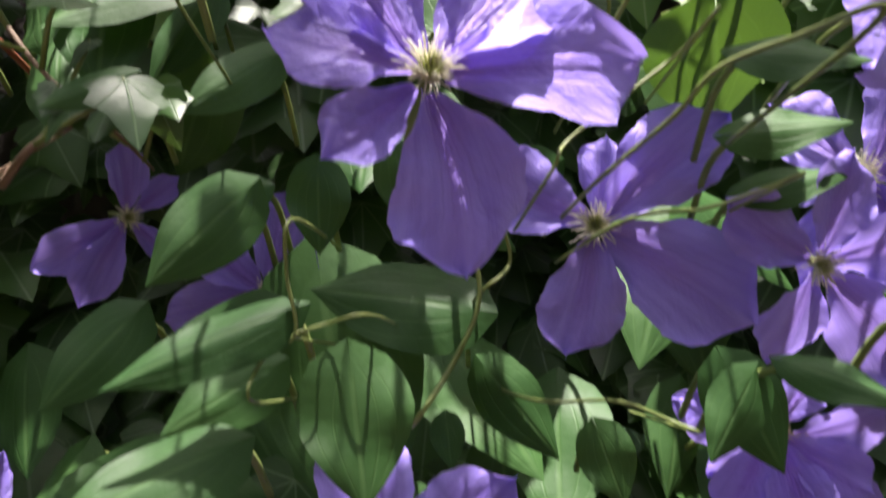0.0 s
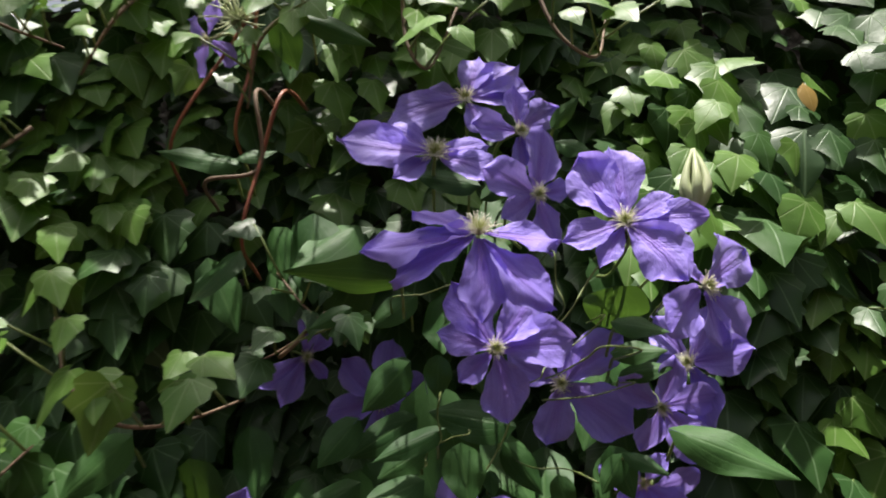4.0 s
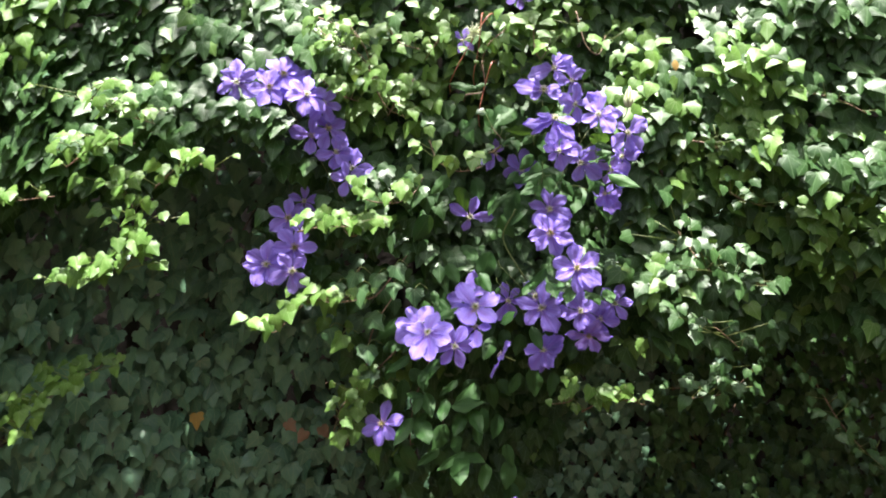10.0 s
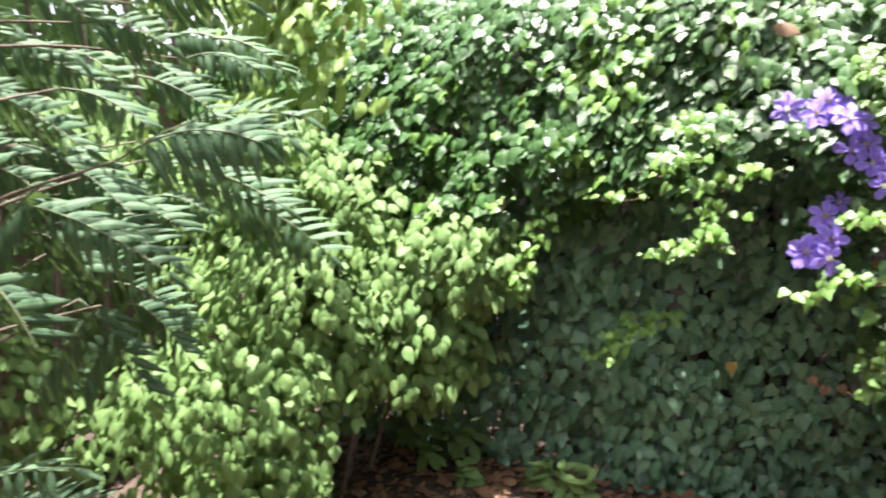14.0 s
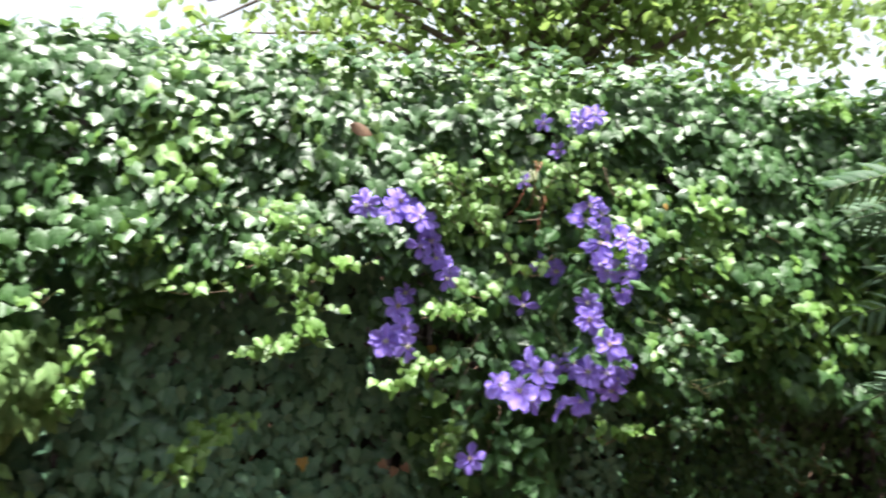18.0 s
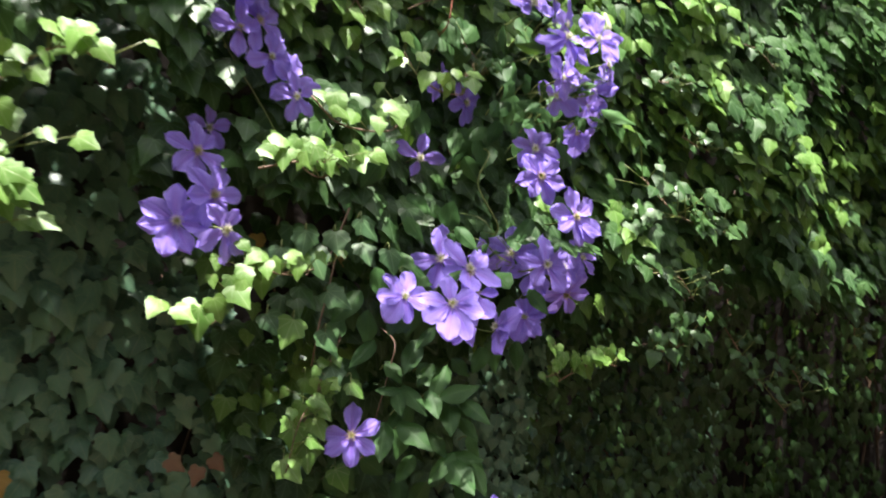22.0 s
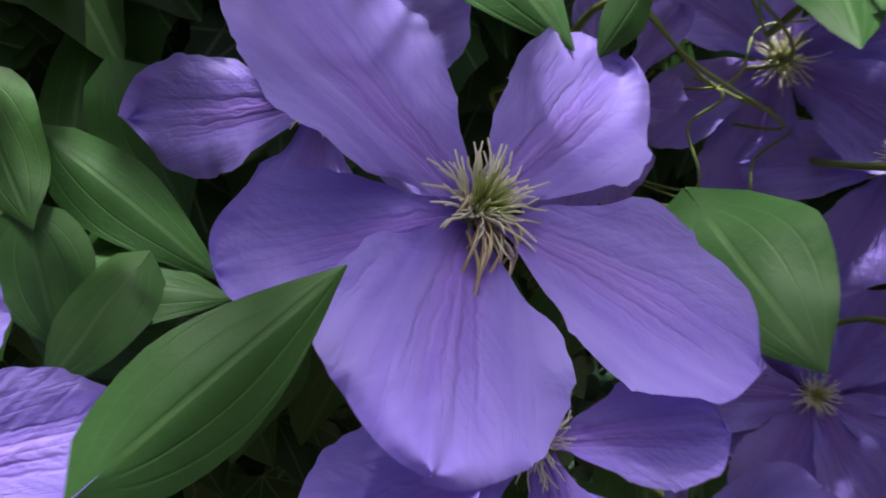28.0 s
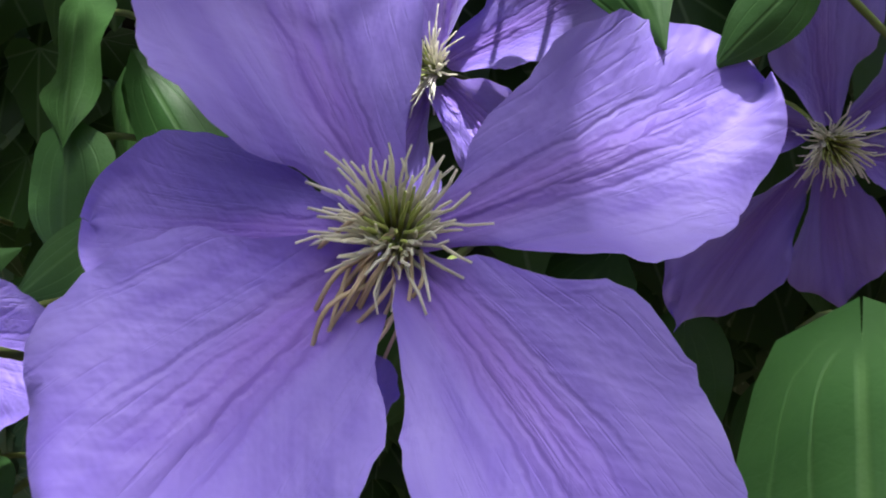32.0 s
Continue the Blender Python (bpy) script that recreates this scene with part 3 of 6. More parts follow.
# ---------------------------------------------------------------- clematis
def petal_form(seed, sway, cup, ruffle, taper=0.98, peak=0.64, claw=1.15, spike=0.03):
    """One petal a unit long and about half as wide, with three ribs, a finely notched wavy margin and a small spike at its tip."""
    rows, cols = 36, 18
    r = random.Random(seed)
    ph = [r.uniform(0, 6.3) for _ in range(8)]
    verts, faces, uvs = [], [], []
    for i in range(rows + 1):
        s = i / rows
        v = 1 - (1 - s) ** 1.4
        w = 0.05 + 0.275 * math.sin(0.5 * math.pi * v / peak) ** claw if v < peak else 0.325 * max(0.0, 1 - ((v - peak) / (1 - peak)) ** 2) ** taper
        for j in range(cols + 1):
            u = 2 * j / cols - 1
            edge = abs(u) ** 3
            side = 1 if u > 0 else -1
            wob = 1 + edge * (0.022 * math.sin(9 * v + ph[0] + 2 * side) + 0.012 * math.sin(21 * v + ph[1] * side) + 0.012 * math.sin(53 * v + ph[3] * side) + 0.01 * math.sin(83 * v + ph[2] * side))
            x = u * w * wob + sway * (v - 0.3) ** 2 * 0.25
            z = -cup * v * v * 0.28 + 0.07 * v + 0.15 * (u * u) * w * 2 * (1 - 1.1 * v)
            z += ruffle * edge * (math.sin(7 * v + ph[2] + side) * 0.06 + math.sin(17 * v + ph[3] * side) * 0.022 + math.sin(41 * v + ph[1]) * 0.007)
            z -= 0.014 * math.exp(-((abs(u) - 0.2) / 0.09) ** 2) * (1 - v * 0.6) - 0.006 * math.exp(-(u / 0.08) ** 2)
            z += 0.03 * math.sin(4 * v + ph[4] + 2.2 * u) * v + 0.016 * math.sin(5 * u + ph[0]) * math.sin(6 * v + ph[5]) * v
            z += 0.006 * math.sin(11 * u + ph[6] + 3 * v) * v * abs(u)
            y = v + edge * 0.02 * math.sin(23 * v + ph[5]) + spike * math.exp(-(u / 0.16) ** 2) * max(0.0, (v - 0.93) / 0.07)
            verts.append((x, y, z))
            uvs.append((u * w, v))
    for i in range(rows):
        for j in range(cols):
            a = i * (cols + 1) + j
            faces.append((a, a + 1, a + cols + 2, a + cols + 1))
    return mesh_of("petal", verts, faces, PETAL, uvs)


PETALS = [petal_form(k, (-1) ** k * 0.35 * (k % 3), 0.12 + 0.16 * (k % 4), 0.6 + 0.3 * (k % 3)) for k in range(9)] + [petal_form(20 + k, (-1) ** k * 0.3, 0.12 + 0.08 * k, 0.6, 0.5, 0.6, 1.5) for k in range(5)]


def stamen_form(seed, wild):
    """Cream filaments curling out of the heart, one unit being the petal's length."""
    r = random.Random(seed)
    out, heart = [], []
    for i in range(100):
        a = i * 2.39996 + r.uniform(-0.15, 0.15)
        lean = r.uniform(0.2, 1.2) + wild * r.uniform(-0.1, 0.35)
        ln = r.uniform(0.14, 0.21) * (0.85 + 0.3 * lean)
        d = Vector((math.cos(a), math.sin(a), 0))
        bend, twist = r.uniform(0.15, 0.55), r.uniform(-0.4, 0.4) * wild
        pts = []
        for k in range(6):
            s = k / 5
            tilt = lean * (0.5 + bend * s)
            e = Matrix.Rotation(twist * s, 3, "Z") @ d
            pts.append(e * (0.03 + math.sin(tilt) * ln * s) + Vector((r.gauss(0, 0.003) * k * 0.4, r.gauss(0, 0.003) * k * 0.4, 0.03 + math.cos(tilt) * ln * s)))
        out.append(tube_data(pts, 0.0082, 0.0034, 4))
    for i in range(26):
        a = i * 2.39996
        rad = 0.05 * math.sqrt(i / 26)
        d = Vector((math.cos(a), math.sin(a), 0))
        b = d * rad + Vector((0, 0, 0.03))
        heart.append(tube_data([b, b + d * 0.01 + Vector((0, 0, 0.09)), b + d * 0.035 + Vector((0, 0, 0.15 + r.uniform(-0.02, 0.02)))], 0.0085, 0.004, 4))
    return out, mesh_of("stamen_tuft", *join_data(out), FILAMENT if seed % 5 else ANTHER), mesh_of("pistil", *join_data(heart), PISTIL)


def seed_data(seed):
    r = random.Random(seed)
    out = []
    for i in range(60):
        a = i * 2.39996
        h = 1 - 1.6 * i / 60
        d = Vector((math.cos(a) * math.sqrt(max(0.05, 1 - h * h)), math.sin(a) * math.sqrt(max(0.05, 1 - h * h)), h))
        e = d * r.uniform(0.2, 0.34)
        out.append(tube_data([d * 0.03, e * 0.6 + Vector((r.gauss(0, 0.02), r.gauss(0, 0.02), 0.01)), e + Vector((r.gauss(0, 0.05), r.gauss(0, 0.05), 0.03))], 0.012, 0.005, 4))
    return join_data(out)


STAMENS = [stamen_form(k, 0.3 + 0.35 * (k % 3)) for k in range(6)]
flower_count = 0


def flower(place, normal, up, radius, petals, cup=0.0, stem=(0.0, 0.11, -0.02), wilt=False, blunt=False, label="violet-blue clematis flower with cream stamens"):
    """A clematis flower. petals: (angle, length, width, lift) each, the angle anticlockwise from the flower's right as seen from its front."""
    global flower_count
    flower_count += 1
    k0 = flower_count
    n = Vector(normal).normalized()
    m = facing(place, n, up)
    FLOWERS.append(Vector(place))
    thing = tagged(new("clematis_flower"), label, "flower", "clematis flowers")
    thing.matrix_basis = m
    for i, (angle, ln, wd, lift) in enumerate(petals):
        q = Matrix.Rotation(radians(angle - 90), 4, "Z") @ Matrix.Translation((0, 0, 0.002 - 0.0016 * (i % 2))) @ Matrix.Rotation(radians(lift + cup), 4, "X")
        q = q @ Matrix.Translation((0, 0.004, 0)) @ Matrix.Diagonal((radius * ln * wd, radius * ln, radius * ln, 1))
        child("petal", PETALS[9 + i % 5 if blunt else (k0 * 2 + i * 4 + (i * i) % 3) % 9], thing, q)
    single, a, b = STAMENS[k0 % 6]
    s = Matrix.Rotation(k0 * 1.3, 4, "Z") @ Matrix.Diagonal((radius, radius, radius, 1))
    if blunt or k0 <= 7 or 24 <= k0 <= 31:
        for v, f in single:
            child("stamen", mesh_of("stamen", v, f, FILAMENT), thing, s)
    else:
        tagged(child("stamen_tuft", a, thing, s), kind="stuff")
    child("pistil", b, thing, s)
    inv = m.inverted()
    if wilt:
        down = inv.to_3x3() @ Vector((-0.009, -0.006, -0.022))
        hang = []
        for i in range(16):
            a = Vector((rnd.gauss(-0.002, 0.0035), rnd.gauss(-0.004, 0.003), 0.006))
            b = a + down * rnd.uniform(0.55, 1.0) + Vector((rnd.gauss(0, 0.003), rnd.gauss(0, 0.002), rnd.gauss(0.004, 0.002)))
            hang.append(tube_data(smooth_path([a, a.lerp(b, 0.5) + Vector((rnd.gauss(0, 0.002), 0, 0.005)), b], 4), 0.0005, 0.0004, 4))
        for v, f in hang:
            child("withered_stamen", mesh_of("withered_stamen", v, f, ANTHER), thing)
    foot = inv.to_3x3() @ Vector(stem)
    child("stem", mesh_of("stem", *tube_data(smooth_path([(0, 0, -0.001), (0, 0, -0.03), foot * 0.6 + Vector((0, 0, -0.03)), foot], 4), 0.0016, 0.0014, 5), STEM_GREEN), thing)
    return thing


def ring(count, start=90.0, ln=1.0, wd=1.0, seed=1, spread=6.0):
    """Evenly spread petals with small differences."""
    r = random.Random(seed)
    return [(start + 360.0 * i / count + r.uniform(-spread, spread), ln * r.uniform(0.9, 1.06), wd * r.uniform(0.8, 1.02), r.uniform(-8, 8)) for i in range(count)]


CLEM_MESH = [mesh_of("leaf", v, f, CLEM_LEAF, uv) for v, f, uv in OVATE_FORMS]
clematis = tagged(new("clematis_vine"), "climbing clematis with broad pointed green leaves on the ivy", "climber")


def clem_leaf(place, normal, tip, size, wide=1.0, stalk=(0.0, 0.05, -0.02), form=0):
    """One clematis leaf with its stalk."""
    leaf = child("leaf", CLEM_MESH[form % 3], clematis, facing(place, normal, tip, size, wide))
    p = Vector(place) - Vector(normal).normalized() * 0.0018
    child("leaf_stalk", mesh_of("leaf_stalk", *tube_data(smooth_path([p, p + Vector(stalk) * 0.5 + Vector((0, 0, 0.006)), p + Vector(stalk)], 3), 0.0012, 0.0014, 4), STEM_GREEN), clematis)
    return leaf


def clem_stem(points, r=0.0022, mat=None):
    child("stem", mesh_of("stem", *tube_data(smooth_path(points, 8), r, r * 0.8, 6), mat or STEM_GREEN), clematis)


# upper cluster of flowers
flower((-0.011, 0.149, 1.637), (0.05, -0.74, 0.67), (0.04, 0.2, 0.93), 0.060, [(-172, 1.19, 0.76, -6), (-153, 1.01, 0.76, -10), (-83, 0.95, 0.85, -24), (-47, 1.08, 0.78, -18), (1, 0.82, 0.88, -5), (157, 0.7, 0.80, 9)], cup=-2)
flower((-0.038, 0.236, 1.72), (0.05, -0.94, 0.34), (0.06, -0.47, 0.88), 0.058, [(175, 1.25, 0.90, 0), (-142, 0.61, 1.00, 0), (-19, 0.82, 1.00, 0), (146, 0.86, 0.90, 0), (16, 0.70, 0.90, 0)])
flower((-0.001, 0.178, 1.565), (0.2, -0.95, 0.2), (0.05, -0.2, 0.98), 0.042, [(8, 1.28, 1.08, 0), (-75, 1.05, 1.22, -10), (163, 0.85, 1.10, 0), (120, 1.18, 1.05, 0), (48, 1.17, 1.05, 0), (-140, 0.7, 0.95, -4)])
flower((0.06, 0.287, 1.544), (-0.2, -0.98, -0.06), (0.04, -0.16, 0.99), 0.046, [(45, 1.27, 0.95, 0), (-30, 1.35, 1.10, 0), (-98, 1.00, 1.10, 0), (156, 1.00, 1.10, 0), (82, 0.71, 1.00, -8)])
flower((0.166, 0.29, 1.558), (-0.78, -0.61, 0.14), (0.12, -0.07, 0.99), 0.050, [(138, 1.04, 0.90, 0), (68, 0.97, 1.00, 0), (13, 1.03, 1.00, 0), (-57, 1.07, 1.00, 0), (-115, 0.86, 1.00, 0), (-174, 0.61, 0.80, 0)])
flower((0.096, 0.19, 1.652), (-0.26, -0.92, 0.28), (-0, -0.35, 0.94), 0.051, [(105, 1.16, 1.10, 0), (131, 1.17, 1.10, 0), (34, 0.66, 1.00, 0), (7, 1.00, 0.80, 0), (-41, 1.12, 1.10, 0), (-112, 0.68, 0.80, 0), (-154, 0.84, 0.90, 0)], cup=6)
flower((0.037, 0.224, 1.684), (0.5, -0.85, -0.12), (0.01, -0.4, 0.91), 0.045, [(70, 1.09, 1.10, 0), (150, 1.00, 1.10, 0), (0, 0.65, 1.00, 0), (-77, 1.00, 1.00, 0), (-154, 0.76, 1.00, 0)])
flower((-0.011, 0.27, 1.779), (-0.07, -0.96, 0.26), (0.01, -0.34, 0.94), 0.048, [(75, 0.91, 1.10, 0), (162, 0.68, 1.00, 0), (7, 1.12, 1.00, 0), (-61, 0.73, 1.10, 0), (-161, 1.35, 1.00, 0), (36, 1.09, 1.00, 0)])
flower((0.03, 0.26, 1.746), (0.49, -0.87, 0.08), (0, -0.3, 0.95), 0.042, [(85, 0.84, 1.00, 0), (-55, 0.85, 1.00, 0), (172, 1.00, 1.00, 0), (-92, 1.33, 1.00, 0), (31, 1.09, 1.00, 0)])
flower((0.166, 0.25, 1.614), (0.57, -0.81, 0.12), (0.03, -0.15, 0.99), 0.056, [(29, 1.35, 1.00, 0), (-45, 1.22, 1.00, 0), (132, 0.55, 1.00, 0), (-150, 1.00, 1.00, 0), (-87, 0.81, 1.00, 0)])
flower((0.12, 0.29, 1.465), (-0.22, -0.97, 0.01), (0.13, 0.07, 0.99), 0.032, [(167, 0.96, 1.00, 0), (-114, 1.04, 1.10, 0), (-66, 1.12, 1.10, 0), (-31, 1.14, 1.00, 0), (57, 0.79, 1.00, 0), (132, 0.79, 1.00, 0)])
flower((0.129, 0.3, 1.461), (-0.34, -0.79, -0.5), (0.09, 0.05, 0.99), 0.039, [(159, 1.00, 1.00, 0), (-139, 0.81, 1.00, 0), (-87, 1.34, 1.00, 0), (-52, 1.13, 1.00, 0), (22, 0.97, 1.00, 0)])
flower((0.133, 0.27, 1.525), (0.03, -0.93, -0.37), (0.07, -0.03, 1), 0.039, [(153, 1.00, 1.00, 0), (17, 1.07, 1.00, 0), (-43, 1.35, 1.00, 0), (-102, 0.93, 1.00, 0), (78, 0.93, 1.00, 0)])
flower((-0.166, 0.405, 1.578), (0.6, -0.78, -0.17), (0.06, -0.17, 0.98), 0.036, [(90, 1.00, 1.00, 0), (-148, 1.35, 0.80, 0), (-119, 1.35, 0.80, 0), (-44, 0.79, 0.80, 0), (40, 0.86, 0.80, 0)])
flower((-0.096, 0.42, 1.535), (0.39, -0.92, -0.08), (0.03, -0.08, 1), 0.055, ring(6, 80, 1.0, 1.0, 1))

# flower chain below it
flower((-0.021, 0.25, 1.425), (-0.02, -0.98, 0.21), (-0.01, -0, 1), 0.055, ring(6, 100, 1.0, 1.0, 3))
flower((-0.018, 0.228, 1.366), (-0.02, -0.97, 0.24), (-0.01, 0.03, 1), 0.058, ring(7, 80, 1.0, 1.0, 4))
flower((0.045, 0.19, 1.282), (0.03, -0.96, 0.28), (-0, 0.07, 1), 0.060, [(-36, 1.13, 1.00, 0), (30, 1.03, 1.00, 0), (96, 1.00, 1.00, 0), (163, 0.97, 1.00, 0), (-149, 0.91, 1.00, 0), (-86, 1.00, 0.90, 0), (-58, 1.06, 0.80, 0)])
flower((-0.04, 0.171, 1.185), (-0.01, -0.94, 0.33), (-0, 0.13, 0.99), 0.058, [(32, 0.84, 0.95, 0), (80, 1.1, 0.85, 0), (165, 1.08, 0.8, 0), (-139, 0.89, 1.00, 0), (-62, 1.11, 1.00, 0), (-20, 0.84, 1.00, 0)])
flower((0.058, 0.25, 1.169), (0.15, -0.94, 0.3), (-0, 0.13, 0.99), 0.050, ring(6, 80, 1.0, 1.1, 6))
flower((0.108, 0.285, 1.143), (0.18, -0.97, 0.14), (0, 0.14, 0.99), 0.050, ring(6, 110, 1.0, 1.0, 7))
flower((0.146, 0.3, 1.183), (0.24, -0.93, 0.29), (0, 0.12, 0.99), 0.050, ring(6, 70, 1.0, 1.0, 8))
flower((0.081, 0.27, 1.107), (-0.06, -0.9, -0.44), (0, 0.16, 0.99), 0.055, ring(6, 60, 1.0, 1.0, 9))
flower((-0.014, 0.255, 1.165), (-0.68, -0.69, 0.25), (0.03, 0.2, 0.98), 0.058, ring(6, 60, 1.0, 1.0, 10))
flower((-0.049, 0.285, 1.2), (-0.62, -0.78, 0.1), (-0.01, 0.13, 0.99), 0.058, ring(6, 80, 1.0, 1.0, 11))
flower((-0.032, 0.262, 1.064), (-0.33, -0.8, 0.5), (0.16, 0.33, 0.93), 0.045, [(180, 1.17, 1.00, 0), (-114, 1.22, 1.15, 0), (-66, 1.05, 1.00, 0), (-20, 0.8, 0.90, 0), (46, 1.26, 1.00, 0), (97, 0.95, 1.00, 0)])
flower((-0.136, 0.198, 1.061), (-0.92, 0, 0.38), (0.22, 0.41, 0.89), 0.053, [(-65, 1.35, 0.90, 0), (2, 1.35, 1.10, 0), (99, 0.58, 0.70, 0), (-116, 0.55, 0.60, 0), (-36, 1.06, 0.90, 0), (35, 0.94, 0.90, 0)])

# middle cluster
flower((-0.2045, 0.1985, 1.1785), (0.2, -0.74, 0.64), (0.08, 0.23, 0.97), 0.070, [(129, 1.02, 1.08, 7), (35, 0.98, 0.98, 4), (-43, 0.97, 1.0, 17), (-122, 0.88, 1.36, 15), (-173, 0.78, 1.05, -9)], wilt=True, blunt=True)
flower((-0.305, 0.075, 1.133), (-0.13, -0.69, 0.71), (0.2, 0.51, 0.83), 0.056, [(94, 1.08, 0.9, 0), (162, 1.0, 1.0, 0), (-147, 1.04, 1.02, -4), (-103, 1.25, 0.92, 0), (-67, 1.2, 0.9, -5), (-12, 1.0, 1.12, 0), (31, 1.0, 1.0, -2)], cup=-3, blunt=True)
flower((-0.345, 0.196, 1.134), (0.18, -0.83, 0.52), (0.14, 0.36, 0.92), 0.055, [(72, 1.00, 1.10, 0), (128, 0.95, 1.05, 0), (-172, 1.02, 1.00, 0), (-135, 1.2, 1.10, 0), (-88, 0.9, 1.00, 0), (12, 1.06, 0.95, 0), (-40, 0.85, 1.0, 22)], blunt=True)
flower((-0.223, 0.285, 1.196), (-0.43, -0.86, 0.27), (0.07, 0.11, 0.99), 0.059, [(-168, 1.09, 0.98, 0), (-100, 1.05, 1.00, 0), (92, 1.15, 0.90, 0), (-28, 0.85, 0.90, 0), (37, 0.9, 0.9, -6)])
flower((-0.2, 0.17, 1.134), (-0.4, -0.67, 0.62), (0.15, 0.32, 0.94), 0.045, [(-147, 1.15, 1.25, 0), (-67, 1.22, 1.15, 0), (10, 0.85, 0.95, -6), (134, 0.85, 0.90, -6)], blunt=True)
flower((-0.249, 0.13, 1.096), (0.27, -0.96, -0), (-0.02, 0.17, 0.98), 0.052, ring(6, 60, 1.0, 1.0, 12))
flower((-0.125, 0.28, 1.191), (0.22, -0.95, -0.1), (0, 0.1, 0.99), 0.052, [(-114, 1.12, 0.72, -6), (-68, 0.9, 0.85, -3), (-8, 0.66, 0.85, 0), (52, 0.75, 0.85, 0), (112, 0.9, 0.85, 0), (172, 0.8, 0.85, 0)])
flower((-0.023, 0.27, 1.055), (-0.63, -0.62, 0.46), (0.23, 0.43, 0.88), 0.050, ring(6, 80, 1.0, 1.0, 13))

# single flowers low on the vine
flower((-0.443, 0.217, 0.874), (-0.25, -0.86, 0.44), (0.16, 0.33, 0.93), 0.056, [(88, 1.05, 0.90, 0), (22, 1.01, 0.90, 0), (-37, 0.94, 0.90, 0), (-89, 0.99, 0.90, 0), (-141, 1.01, 0.90, 0), (175, 0.95, 0.90, 0)])
flower((-0.11, 0.24, 0.638), (0.01, -0.82, 0.57), (0.01, 0.34, 0.94), 0.045, ring(6, 90, 1.0, 1.0, 14))
flower((-0.174, 0.2, 0.557), (0.03, -0.86, 0.51), (-0.06, 0.35, 0.94), 0.045, ring(6, 70, 1.0, 1.0, 15))
flower((-0.098, 0.26, 0.628), (0.01, -0.88, 0.48), (-0.05, 0.32, 0.95), 0.040, ring(6, 70, 1.0, 1.0, 16))
flower((-0.231, 0.375, 1.405), (0.07, -1, 0.06), (-0, 0.06, 1), 0.058, [(153, 1.08, 0.75, 0), (74, 0.94, 0.80, 0), (2, 1.06, 0.75, 0), (-112, 0.66, 0.95, 0)])

# flowers along the left stem
flower((-0.707, 0.25, 1.774), (0.35, -0.83, 0.44), (0.08, -0.23, 0.97), 0.058, ring(7, 80, 1.0, 1.0, 21))
flower((-0.737, 0.22, 1.738), (0.47, -0.83, 0.3), (0.08, -0.21, 0.97), 0.055, ring(6, 60, 1.0, 1.0, 22))
flower((-0.829, 0.24, 1.756), (-0.01, -1, 0.06), (0.09, -0.21, 0.97), 0.058, ring(6, 90, 1.0, 1.0, 23))
flower((-0.638, 0.22, 1.716), (0.44, -0.77, 0.47), (0.06, -0.2, 0.98), 0.055, ring(6, 70, 1.0, 1.0, 24))
flower((-0.604, 0.25, 1.697), (0.62, -0.77, 0.17), (0.05, -0.19, 0.98), 0.050, ring(6, 50, 1.0, 1.0, 25))
flower((-0.68, 0.26, 1.754), (0.38, -0.92, 0.12), (0.07, -0.22, 0.97), 0.055, ring(6, 40, 1.0, 1.0, 26))
flower((-0.634, 0.25, 1.617), (0.19, -0.98, 0.03), (0.04, -0.14, 0.99), 0.046, [(170, 1.24, 1.00, 0), (-95, 1.00, 1.10, 0), (85, 1.00, 0.80, 0), (14, 0.91, 0.90, 0)])
flower((-0.597, 0.27, 1.636), (0.47, -0.86, 0.2), (0.04, -0.15, 0.99), 0.055, ring(6, 75, 1.0, 1.0, 27))
flower((-0.575, 0.27, 1.575), (0.31, -0.95, 0.06), (0.02, -0.11, 0.99), 0.044, [(-166, 1.17, 1.00, 0), (-97, 1.00, 1.10, 0), (90, 0.92, 1.00, 0), (-6, 1.19, 1.00, 0), (45, 0.97, 1.00, 0)])
flower((-0.535, 0.28, 1.532), (0.42, -0.91, 0.01), (0.01, -0.08, 1), 0.055, ring(5, 70, 1.0, 1.0, 29))
flower((-0.537, 0.24, 1.503), (0.13, -0.99, -0.06), (0, -0.06, 1), 0.045, ring(5, 100, 1.0, 1.0, 30))
flower((-0.677, 0.32, 1.448), (0.27, -0.96, -0.02), (0.02, -0.01, 1), 0.045, ring(5, 90, 1.0, 1.0, 31))
flower((-0.707, 0.27, 1.402), (0.29, -0.92, 0.26), (0.02, 0.01, 1), 0.055, ring(6, 90, 1.0, 1.0, 32))
flower((-0.684, 0.25, 1.325), (0.44, -0.87, 0.22), (0, 0.05, 1), 0.058, ring(6, 60, 1.0, 1.0, 33))
flower((-0.751, 0.224, 1.282), (0.28, -0.92, 0.28), (-0.01, 0.07, 1), 0.062, ring(7, 85, 1.0, 1.05, 34))
flower((-0.676, 0.2, 1.269), (0.52, -0.85, -0.1), (-0.01, 0.08, 1), 0.058, [(-43, 1.00, 1.00, 0), (-153, 1.02, 1.00, 0), (52, 0.72, 1.00, 0), (126, 0.85, 1.00, 0), (-81, 1.04, 0.90, 0)])

